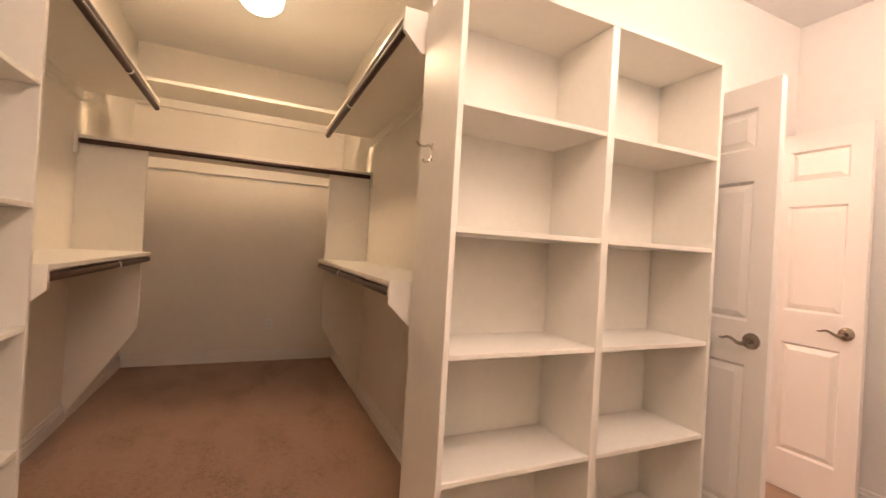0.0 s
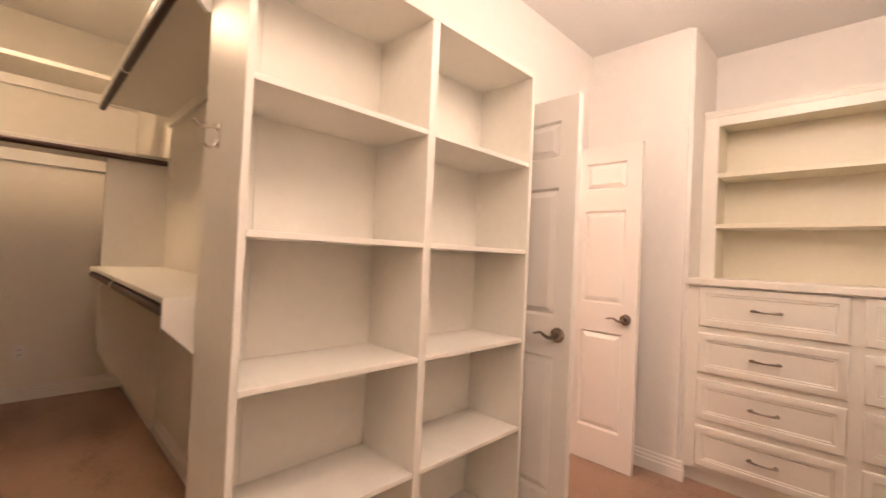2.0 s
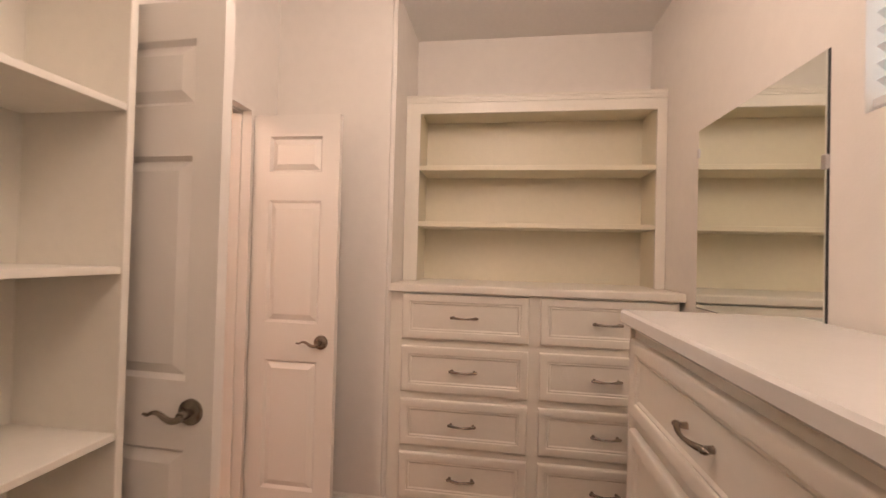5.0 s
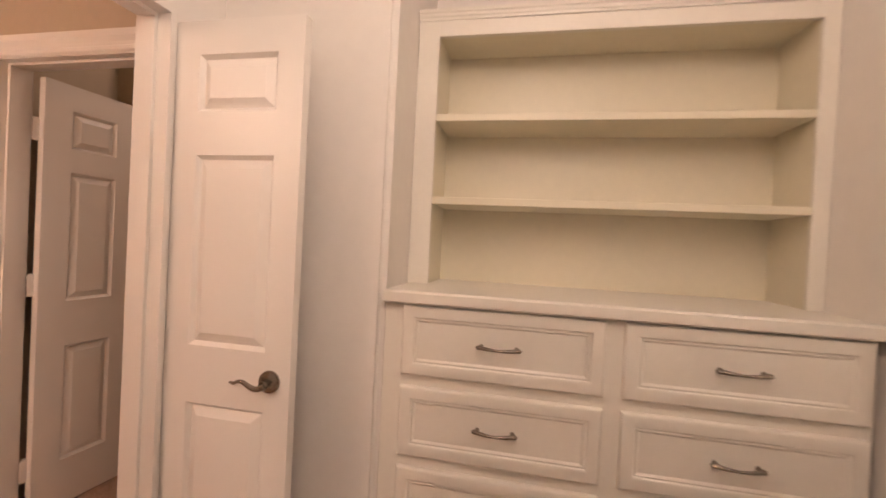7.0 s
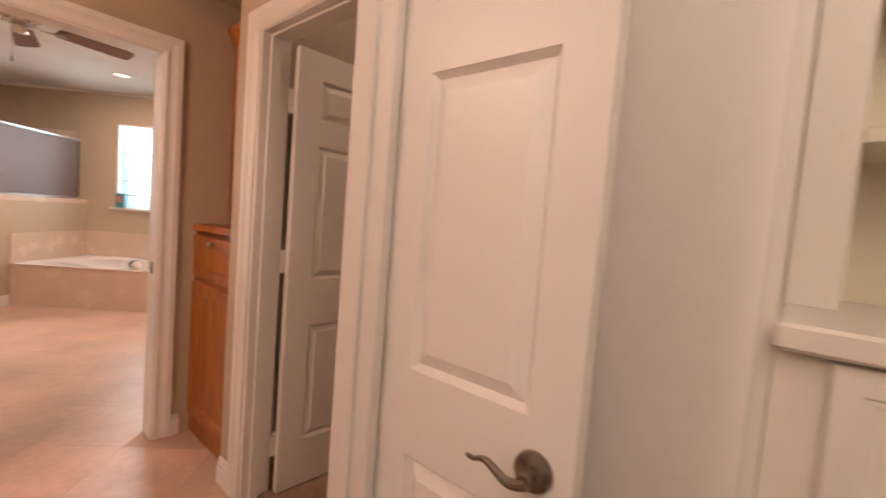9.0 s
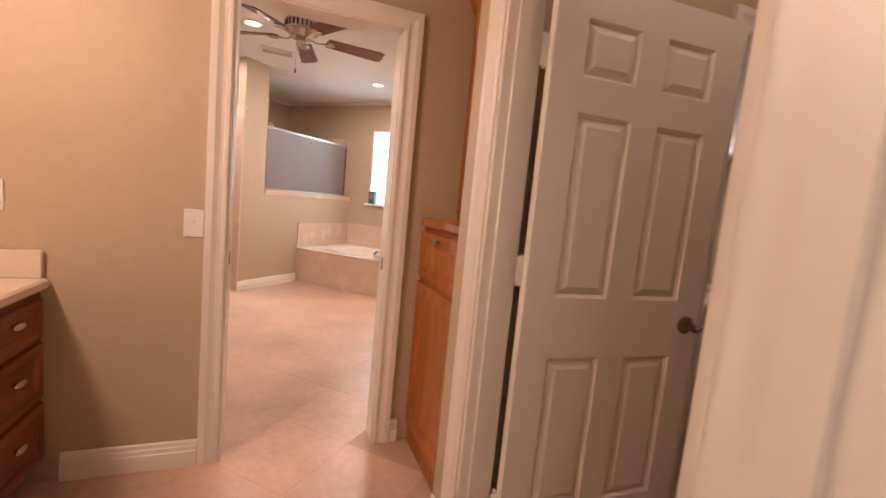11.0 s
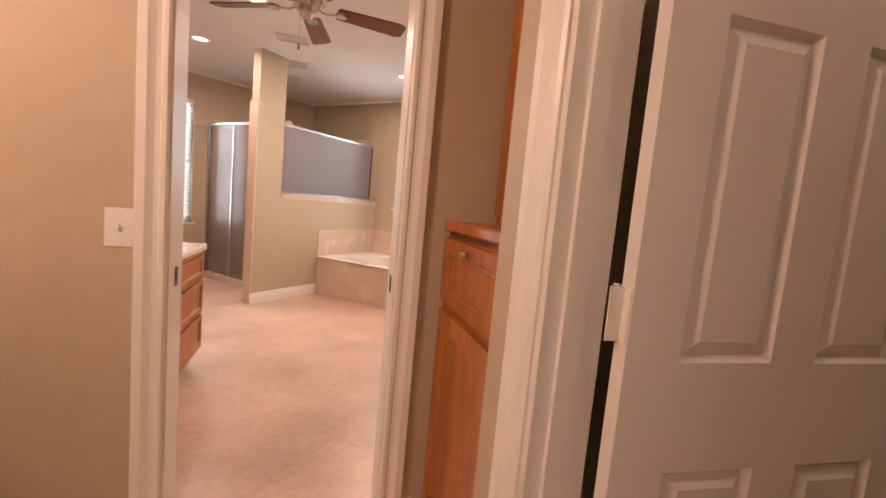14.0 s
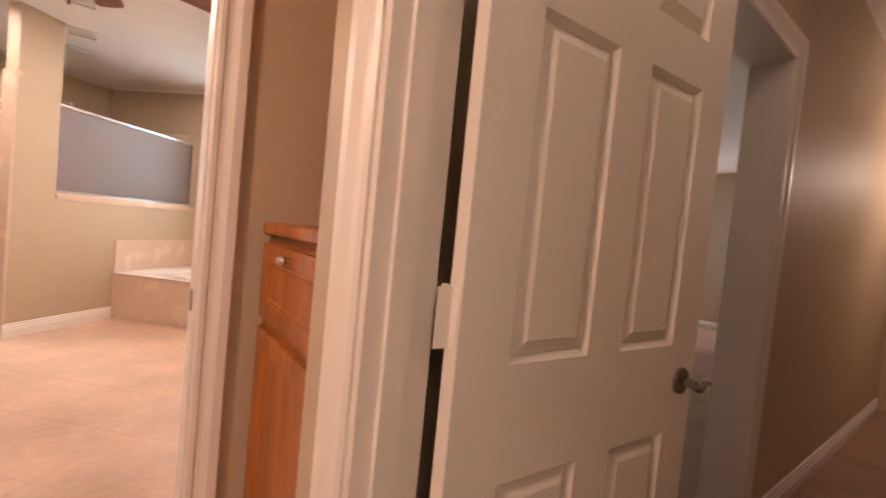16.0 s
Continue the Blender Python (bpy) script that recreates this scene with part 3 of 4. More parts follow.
# ---- shelving ----
def bookshelf(m, width, label, depth=0.31, columns=2):
    """Open shelving, faces -y in its own space: four fixed shelves, top and plinth."""
    b = thing("bookshelf", m, label, "bookshelf")
    top, t = 2.12, 0.020
    part("side_panel", boxes((0, t, 0, depth, 0, top), bevel=0.0015), SHELF, b)
    part("side_panel", boxes((width - t, width, 0, depth, 0, top), bevel=0.0015), SHELF, b)
    part("back_panel", boxes((t, width - t, depth - 0.006, depth, 0.10, top - t)), SHELF, b)
    part("top_panel", boxes((t, width - t, 0, depth, top - t, top), bevel=0.0015), SHELF, b)
    part("plinth", boxes((t, width - t, 0.02, 0.04, 0.006, 0.10)), SHELF, b)
    xs = [t + (width - 2 * t) * i / columns for i in range(columns + 1)]
    for x in xs[1:-1]:
        part("divider", boxes((x - 0.017, x + 0.017, 0, depth - 0.007, 0.12, top - t - 0.001), bevel=0.0015), SHELF, b)
    for i in range(columns):
        a, c = xs[i] + (0.018 if i else 0.001), xs[i + 1] - (0.018 if i < columns - 1 else 0.001)
        for z in (0.115, 0.515, 0.912, 1.312, 1.708):
            part("shelf", boxes((a, c, 0.002, depth - 0.007, z - 0.018, z), bevel=0.0015), SHELF, b)
        part("seam", boxes((a + 0.125, a + 0.129, depth - 0.0085, depth - 0.0055, 0.12, top - t - 0.002)), CAB, b, "narrow seam batten in the back")
    return b


bookshelf(pose(0.50, 1.12, 0.006), 1.265, "empty cream-painted built-in shelving of ten open compartments")
bookshelf(pose(-0.70, 0.47, 0.006, 0, 0, 90), 1.29, "empty cream-painted built-in shelving beside the hanging closet", 0.399)


def wing(name, m, corners, label=""):
    bm = bmesh.new()
    a, b = [bm.verts.new((x, 0, z)) for x, z in corners], [bm.verts.new((x, 0.019, z)) for x, z in corners]
    k = len(corners)
    bm.faces.new(a), bm.faces.new(b[::-1])
    for i in range(k):
        bm.faces.new((a[i], a[(i + 1) % k], b[(i + 1) % k], b[i]))
    return bm


def rod(parent, a, b, ring=None):
    d = part("hanging_rod", cyl(bmesh.new(), a, b, 0.017, None, 18), ROD, parent, "dark stained wooden rod", True)
    a, b = Vector(a), Vector(b)
    if ring:
        p = a.lerp(b, ring)
        n = (b - a).normalized() * 0.006
        part("rod_support", cyl(bmesh.new(), p - n, p + n, 0.021, None, 18), TRIM, d, "white rod support ring", True)
    return d


def side_hanging(sign, wall, y0, label, w):
    """Two shelves with rods along a closet side wall; sign is the way into the closet."""
    s = thing("closet_shelving", pose(wall, 0, 0), label, "closet shelving")
    X = lambda a, b: (min(a * sign, b * sign), max(a * sign, b * sign))
    for z, rz, name in ((1.115, 1.068, "low_shelf"), (2.145, 2.090, "high_shelf")):
        part(name, boxes((*X(0.001, w), y0 + 0.02, 3.37, z - 0.02, z), bevel=0.002), SHELF, s)
        part("cleat", boxes((*X(0.001, 0.02), y0 + 0.02, 3.37, z - 0.085, z - 0.021)), SHELF, s)
        q = 0.52 if z < 2 else 0.12
        part("bracket_board", wing("", None, [(0.001 * sign, z + 0.001), ((w + 0.005) * sign, z + 0.001), ((w + 0.005) * sign, z - 0.085), ((w + 0.005 - q * 0.62) * sign, z - 0.085 - q * 0.62), (0.001 * sign, z - 0.085 - q * 0.62)]), SHELF, s, "", m=pose(0, y0, 0))
        rod(s, ((w - 0.014) * sign, y0 + 0.02, rz), ((w - 0.014) * sign, 3.36, rz), 0.55)
    part("end_panel", wing("", None, [(0.001 * sign, 1.815), ((w - 0.05) * sign, 1.815), ((w - 0.05) * sign, 0.60), (0.001 * sign, 0.03)]), SHELF, s, "", m=pose(0, 3.371, 0))
    return s


side_hanging(-1, 0.81, 1.462, "cream double-hang closet shelves with dark rods, empty", 0.382)
side_hanging(1, -1.10, 1.785, "cream double-hang closet shelves with dark rods, empty", 0.425)
back = thing("closet_shelving", pose(0, 0, 0), "deep cream closet shelves with a dark rod across the back", "closet shelving")
part("low_shelf", boxes((-1.099, 0.809, 3.35, 3.76, 1.82, 1.845), bevel=0.002), SHELF, back)
part("high_shelf", boxes((-1.099, 0.809, 3.42, 3.80, 2.285, 2.31), bevel=0.002), SHELF, back)
part("cleat", boxes((-1.09, 0.80, 4.615, 4.638, 1.855, 1.94)), SHELF, back), part("cleat", boxes((-1.09, 0.80, 4.615, 4.638, 2.43, 2.51)), SHELF, back)
rod(back, (-1.08, 3.33, 1.803), (0.79, 3.33, 1.803))
for x in (-1.098, 0.793):
    part("rod_socket", boxes((x, x + 0.016, 3.30, 3.349, 1.72, 1.845), bevel=0.002), SHELF, back)

hook = thing("coat_hook", pose(0.50, 1.30, 1.58), "bent brass double coat hook screwed to the shelving side", "coat hook")
part("back_plate", boxes((-0.004, 0, -0.010, 0.010, -0.038, 0.030), bevel=0.0015), NICKEL, hook)
part("upper_prong", tube(bmesh.new(), [(-0.003, 0, 0.012), (-0.016, 0, 0.020), (-0.034, 0, 0.014), (-0.050, 0, 0.016), (-0.064, 0, 0.030)], [0.0045, 0.004, 0.004, 0.004, 0.0055], 10), NICKEL, hook, "", True)
part("lower_prong", tube(bmesh.new(), [(-0.003, 0, -0.016), (-0.012, 0, -0.034), (-0.026, 0, -0.040), (-0.038, 0, -0.030)], [0.0045, 0.004, 0.004, 0.005], 10), NICKEL, hook, "", True)


# ---- built-in dresser and hutch ----
dresser = thing("dresser", pose(2.977, 0.783, 0.006, 0, 0, -90), "cream built-in dresser with eight framed drawers and pewter pulls", "dresser")
DW = 1.405
part("body", boxes((0, DW, 0, 0.50, 0.09, 1.165), (0.0, DW, 0.06, 0.50, 0, 0.09)), CAB, dresser)
part("toe_kick", boxes((0.0, DW, 0.045, 0.058, 0.0, 0.088)), CAB, dresser, "shadowed toe kick")
for k in range(4):
    z1 = 1.160 - 0.2695 * k
    for a, b in ((0.066, 0.706), (0.760, 1.392)):
        drawer(dresser, a, b, 0.0, z1 - 0.232, z1, CAB)
top = thing("countertop", pose(2.977, 0.783, 1.1715, 0, 0, -90), "pale cream countertop on the built-in dresser", "countertop")
part("slab", boxes((-0.002, DW + 0.015, -0.036, 0.51, 0, 0.042), bevel=0.006), CAB, top)

hutch = thing("wall_hutch", pose(3.22, 0.783, 1.2135, 0, 0, -90), "cream built-in hutch with three empty open shelves", "hutch")
HW = 1.421
part("face_frame", boxes((0.0, 0.082, 0, 0.02, 0.0, 1.022), (1.370, HW, 0, 0.02, 0.0, 1.022), (0.082, 1.370, 0, 0.02, 0.962, 1.022), bevel=0.0015), CAB, hutch)
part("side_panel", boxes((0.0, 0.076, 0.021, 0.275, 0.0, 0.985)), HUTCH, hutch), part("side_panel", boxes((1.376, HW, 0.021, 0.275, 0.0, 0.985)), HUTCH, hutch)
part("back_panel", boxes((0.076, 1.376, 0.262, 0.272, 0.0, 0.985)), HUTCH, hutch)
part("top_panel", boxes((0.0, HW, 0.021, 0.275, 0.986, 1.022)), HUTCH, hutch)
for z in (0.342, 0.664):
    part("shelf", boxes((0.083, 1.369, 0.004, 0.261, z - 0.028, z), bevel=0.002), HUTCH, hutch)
part("crown", strip([(-0.02, 1.023), (0.004, 1.023), (0.005, 1.032), (0.009, 1.036), (0.010, 1.046), (0.015, 1.050), (0.015, 1.062), (-0.02, 1.062)], [(0.001, 0), (HW - 0.003, 0)]), CAB, hutch, "stepped crown moulding")

# ---- counter under the window ----
island = thing("base_cabinet", pose(2.175, -0.185, 0.006, 0, 0, 180), "cream base cabinet with deep framed drawers and doors", "base cabinet")
part("body", boxes((0, 1.94, 0, 0.44, 0.09, 1.165), (0, 1.94, 0.06, 0.44, 0, 0.09)), CAB, island)
part("side_panel", boxes((-0.014, -0.0005, -0.012, 0.44, 0.0, 1.165), bevel=0.002), CAB, island)
for k in range(4):
    z1 = 1.130 - 0.262 * k
    drawer(island, 0.020, 0.860, 0.0, z1 - 0.222, z1, CAB)
for a, b in ((0.905, 1.40), (1.42, 1.92)):
    drawer(island, a, b, 0.0, 0.115, 1.130, CAB, "knob", "cabinet_door", 0.06)
top = thing("countertop", pose(2.175, -0.185, 1.1715, 0, 0, 180), "white laminate countertop with an eased edge", "countertop")
part("slab", boxes((-0.035, 1.95, -0.035, 0.445, 0, 0.042), bevel=0.007), TOPMAT, top)

mirror = thing("wall_mirror", pose(0, -0.64, 0), "frameless rectangular wall mirror with dark worn edges", "mirror")
part("pane", boxes((2.095, 2.835, 0.004, 0.009, 1.165, 1.94)), MIRROR, mirror)
part("backing", boxes((2.0915, 2.8385, 0.0005, 0.0035, 1.1615, 1.9435)), BLACK, mirror, "black mirror backing edge")
for x, z in ((2.098, 1.64), (2.832, 1.84)):
    part("clip", boxes((x - 0.008, x + 0.008, 0.0005, 0.013, z - 0.02, z + 0.02), bevel=0.002), CHROME, mirror, "clear mirror clip")


bm = bmesh.new()
for dx, dz, r in ((-0.026, 0.028, 0.010), (-0.014, 0.033, 0.007), (-0.010, 0.020, 0.006), (0.002, 0.010, 0.008), (0.008, -0.006, 0.012), (0.018, -0.014, 0.009), (0.014, -0.024, 0.008)):
    cyl(bm, (1.865 - dx, -0.6395, 1.385 + dz), (1.865 - dx, -0.6385, 1.385 + dz), r, r * 0.7, 14)
struct("trim_wall_smudge", bm, mat("grey_smudge", (0.725, 0.68, 0.625), 0.7, vary=0.12, scale=40), "faint grey scuff rubbed on the white wall", "smudge")

# ---- windows and blinds ----
def blind(m, width, height, step, tilt, label):
    """A slatted blind, hangs from z = 0 down, faces -y."""
    b = thing("window_blind", m, label, "window blind")
    part("headrail", boxes((0.004, width - 0.004, -0.028, 0.028, -0.045, -0.002), bevel=0.002), BLIND, b)
    n = int((height - 0.09) / step)
    one = None
    for i in range(n):
        at = pose(0, 0, -0.06 - step * i, tilt)
        if one is None:
            one = part("slat", boxes((0.006, width - 0.006, -step * 0.58, step * 0.58, -0.0014, 0.0014)), BLIND, b, m=at)
        else:
            o = new("slat", one.data)
            o.parent, o.matrix_basis = b, at
    z = -0.06 - step * n
    part("pull_cord", cyl(bmesh.new(), (0.10, -0.034, -height - 0.25), (0.10, -0.030, -0.03), 0.0016, None, 6), BLIND, b)
    part("bottom_rail", boxes((0.006, width - 0.006, -0.025, 0.025, z - 0.012, z + 0.010), bevel=0.002), BLIND, b)
    for x in (0.14, width - 0.14):
        part("ladder_cord", cyl(bmesh.new(), (x, -step * 0.56, z), (x, -step * 0.56, -0.03), 0.0015, None, 6), BLIND, b)
    return b


def window(name, m, width, height, thick, label, sill=True):
    """A glazed sash in an opening: origin at its lower corner, x across, inner face at y = 0."""
    w = tagged(new(name), label, "window", kind="structure")
    w.matrix_basis = m
    part("window_frame", boxes((0, 0.035, thick * 0.5, thick * 0.8, 0, height), (width - 0.035, width, thick * 0.5, thick * 0.8, 0, height), (0.035, width - 0.035, thick * 0.5, thick * 0.8, 0, 0.035),
                               (0.035, width - 0.035, thick * 0.5, thick * 0.8, height - 0.035, height), (0.035, width - 0.035, thick * 0.5, thick * 0.75, height / 2 - 0.018, height / 2 + 0.018)), TRIM, w)
    pane = part("pane", boxes((0.03, width - 0.03, thick * 0.62, thick * 0.66, 0.03, height - 0.03)), CLEAR, w)
    pane.visible_shadow = False
    if sill:
        part("window_sill", boxes((-0.04, width + 0.04, -0.03, thick * 0.5, -0.022, 0.0), bevel=0.004), TRIM, w)
    return w


def daylight(m, width, height, reach=1.0, glow=DAY):
    return struct("backdrop", boxes((-reach, width + reach, 1.6, 1.65, -0.6, height - 0.2 + reach)), glow, "bright blank daylight outside the window", "backdrop", m)


m = pose(1.985, -0.64, 1.73, 0, 0, 180)
window("window_1", m, 0.785, 0.72, 0.12, "small high window in the dressing room", False), daylight(m, 0.785, 0.72, 6.0, DAY_OPEN)
blind(pose(1.968, -0.664, 2.448, 0, 0, 180), 0.765, 0.737, 0.040, -40, "white slatted window blind, half closed against daylight")
ang = math.degrees(math.atan(0.638))
x, y = LB(0.42)
m = pose(x, y, 0.74, 0, 0, ang)
LW = 0.50 * math.hypot(1, 0.638)
window("window_2", m, LW, 1.64, 0.12, "tall narrow bathroom window"), daylight(m, LW, 1.64)
blind(m @ pose(0, 0.035, 1.635), LW, 1.61, 0.042, 30, "white slatted bathroom blind glowing with daylight")
x, y = RB(3.66)
m = pose(x, y, 1.17, 0, 0, -45)
BW = 0.46 * math.sqrt(2)
block_window = tagged(new("window_3"), "glass block window above the bathtub", "window", kind="structure")
block_window.matrix_basis = m
part("window_frame", boxes((0, 0.02, 0.0, 0.10, 0, 1.15), (BW - 0.02, BW, 0.0, 0.10, 0, 1.15), (0.02, BW - 0.02, 0.0, 0.10, 1.13, 1.15)), TRIM, block_window)
part("window_sill", boxes((-0.05, BW + 0.05, -0.05, 0.10, -0.03, 0.0), bevel=0.004), TRIM, block_window)
bw, bh = (BW - 0.04) / 3, 1.13 / 6
for i in range(3):
    for k in range(6):
        o = part("glass_block", boxes((0.02 + i * bw + 0.006, 0.02 + (i + 1) * bw - 0.006, 0.03, 0.09, k * bh + 0.006, (k + 1) * bh - 0.006), bevel=0.008), BLOCK, block_window)
        o.visible_shadow = False
part("mortar", boxes(*[(0.02 + i * bw - 0.005, 0.02 + i * bw + 0.005, 0.036, 0.084, 0.0, 1.13) for i in (1, 2)], *[(0.02, BW - 0.02, 0.034, 0.086, k * bh - 0.005, k * bh + 0.005) for k in range(1, 6)]), PLATE, block_window, "white mortar joints")
daylight(m, BW, 1.15, 3.0)
m = pose(11.0, 7.2, 0.75, 0, 0, -90)
window("window_4", m, 1.6, 1.45, 0.10, "wide bedroom window"), daylight(m, 1.6, 1.45)
blind(m @ pose(0, 0.03, 1.445), 1.6, 1.42, 0.06, 25, "white slatted bedroom blind")


# ---- oak joinery ----
linen = thing("linen_cabinet", pose(3.052, 3.378, 0, 0, 0, -90), "honey oak linen base cabinet with one drawer over a framed door", "cabinet")
part("body", boxes((0, 0.59, 0, 0.52, 0.001, 1.150)), OAK, linen)
drawer(linen, 0.020, 0.570, 0.0, 0.915, 1.142, OAK, "high", "drawer", 0.055)
drawer(linen, 0.020, 0.570, 0.0, 0.12, 0.885, OAK, "none", "cabinet_door", 0.065)
part("oak_top", boxes((-0.001, 0.591, -0.020, 0.52, 1.168, 1.206), bevel=0.006), OAK, linen)
# Recessed strip in darker oak paints the shadow line under the top.
part("shadow_rail", boxes((0, 0.59, 0.004, 0.51, 1.151, 1.167)), RED_OAK, linen)
upper = thing("wall_cabinet", pose(3.235, 3.378, 1.2075, 0, 0, -90), "honey oak upper linen cabinet with a crown", "cabinet")
part("body", boxes((0, 0.59, 0, 0.335, 0, 1.09)), OAK, upper)
drawer(upper, 0.02, 0.57, 0.0, 0.03, 1.04, OAK, "none", "cabinet_door", 0.06)
part("crown", strip([(0, 1.03), (0.02, 1.03), (0.055, 1.10), (0.06, 1.125), (0, 1.125)], [(0.0, -0.001), (0.59, -0.001)]), OAK, upper)


def vanity(m, length, depth, label, splash, toplabel, n, oak):
    """Oak drawer vanity that faces -y in its own space, with its moulded top."""
    v = thing("vanity_cabinet", m, label, "vanity")
    part("body", boxes((0, length, 0, depth, 0.10, 0.808), (0, length, 0.07, depth, 0.001, 0.10)), oak, v)
    w = length / n
    for i in range(n):
        for z0, z1 in ((0.625, 0.780), (0.380, 0.605), (0.130, 0.360)):
            d = drawer(v, i * w + 0.025, (i + 1) * w - 0.025, 0.0, z0, z1, oak, "none", "drawer", 0.035)
            cup_knob(d, (i + 0.5) * w, -0.009, (z0 + z1) / 2 + 0.02, 0.07)
    top = thing("counter_slab", m @ pose(0, 0, 0.8095), toplabel, "countertop")
    part("slab", boxes((-0.001 if splash else -0.02, length + (0.001 if splash else 0.02), -0.030, depth - 0.001, 0, 0.045), bevel=0.010), VANTOP, top)
    if splash:
        part("backsplash", boxes((length - 0.02, length, -0.012, depth, 0.046, 0.155), bevel=0.003), VANTOP, top)
    return v


vanity(pose(1.50, 1.72, 0, 0, 0, 90), 1.655, 0.53, "oak vanity cabinet with framed drawers against the tan wall", True, "cream marble vanity top with a short backsplash", 4, RED_OAK)
vanity(pose(1.825, 3.98, 0, 0, 0, 90), 1.16, 0.55, "oak bathroom vanity cabinet with three rows of drawers", False, "cream marble bathroom vanity top", 1, OAK)


# ---- plates ----
def wall_plate(m, w, h, label, kind):
    p = thing("wall_plate", m, label, "wall plate")
    part("plate", boxes((-w / 2, w / 2, -0.006, 0, -h / 2, h / 2), bevel=0.002), PLATE, p)
    if kind == "switch":
        part("toggle", boxes((-0.005, 0.005, -0.016, -0.006, -0.004, 0.012), bevel=0.001), PLATE, p)
    elif kind == "jack":
        part("jack", boxes((-0.006, 0.006, -0.007, -0.0061, -0.005, 0.005)), BLACK, p, "dark phone jack")
    else:
        for z in (-0.02, 0.02):
            part("socket", boxes((-0.016, 0.016, -0.009, -0.006, z - 0.013, z + 0.013), bevel=0.004), PLATE, p)
            part("slots", boxes((-0.008, -0.005, -0.0095, -0.0091, z - 0.004, z + 0.006), (0.005, 0.008, -0.0095, -0.0091, z - 0.004, z + 0.006)), BLACK, p)
    for z in (-h * 0.36, h * 0.36):
        part("screw", cyl(bmesh.new(), (0, -0.0055, z), (0, -0.0072, z), 0.003, None, 10), PLATE, p)
    return p


wall_plate(pose(2.015, 3.38, 1.105), 0.075, 0.118, "white toggle switch plate beside the bathroom doorway", "switch")
wall_plate(pose(1.36, 3.38, 1.165), 0.072, 0.116, "white phone jack plate on the tan wall", "jack")
wall_plate(pose(1.25, 3.355, 0.92), 0.116, 0.07, "white outlet plate set in the vanity backsplash", "outlet")
wall_plate(pose(0.15, 4.64, 0.38), 0.072, 0.116, "white outlet plate low on the closet wall", "outlet")

# ---- bathroom corner: shower and tub, turned by 45 degrees ----
K = pose(1.90, 6.85, 0, 0, 0, 45)
struct("wall_shower_pier", boxes((0.02, 0.36, 0, 0.12, 0, H)), TAN, "tan painted full-height pier at the shower", "wall", K)
struct("wall_shower_half", boxes((0.36, 2.12, 0, 0.12, 0, 1.22)), TAN, "tan painted half wall under the shower glass", "wall", K)
struct("trim_pier_tile", boxes((0.0, 0.019, -0.006, 0.126, 0, 2.2), (0.019, 0.05, -0.005, -0.0005, 2.16, 2.2), bevel=0.002), STONE, "pink marble tile end cap on the pier", "trim", K)
struct("trim_sill_tile", boxes((0.361, 2.11, -0.012, 0.132, 1.2205, 1.245), (0.361, 2.11, -0.010, -0.0005, 1.185, 1.22), bevel=0.002), STONE, "pink marble tile sill under the shower glass", "trim", K)
struct("baseboard", strip(BASE, [(0.0, 0), (0.97, 0)]), TRIM, "white painted stepped baseboard", "baseboard", K)
struct("trim_shower_tile", strip([(0.001, 0.0), (0.012, 0.0), (0.012, 2.17), (0.001, 2.17)], [LB(1.12), CORNER, RB(3.28)]), STONE, "pink marble wall tile inside the shower", "trim")
screen = thing("shower_screen", K, "aluminium framed obscure glass panel on the half wall", "shower screen")
part("top_rail", boxes((0.361, 2.02, 0.045, 0.075, 2.02, 2.05), bevel=0.003), CHROME, screen)
part("bottom_rail", boxes((0.361, 2.02, 0.045, 0.075, 1.246, 1.272), bevel=0.003), CHROME, screen)
part("end_rail", boxes((2.00, 2.02, 0.045, 0.075, 1.273, 2.019), bevel=0.003), PEWTER, screen)
part("pane", boxes((0.362, 2.00, 0.057, 0.063, 1.273, 2.019)), FROST, screen)
door = thing("shower_door", K @ pose(0.56, 0.12, 0), "aluminium framed obscure glass shower door with a fixed panel", "shower door")
part("curb", boxes((-0.07, 0.07, 0.0, 1.60, 0.0, 0.07), bevel=0.006), STONE, door, "pink marble shower curb")
part("header", boxes((-0.018, 0.018, 0.0, 1.60, 2.07, 2.105), bevel=0.003), CHROME, door)
for y in (0.014, 0.50, 1.05, 1.585):
    part("stile", boxes((-0.016, 0.016, y - 0.014, y + 0.014, 0.071, 2.069), bevel=0.003), CHROME, door)
for a, b in ((0.029, 0.485), (0.515, 1.035), (1.065, 1.570)):
    part("pane", boxes((-0.003, 0.003, a, b, 0.072, 2.068)), DOORGLASS, door)
part("door_handle", tube(bmesh.new(), [(-0.018, 0.70, 0.98), (-0.055, 0.70, 1.0), (-0.055, 0.70, 1.18), (-0.018, 0.70, 1.20)], [0.007] * 4, 10), CHROME, door, "", True)

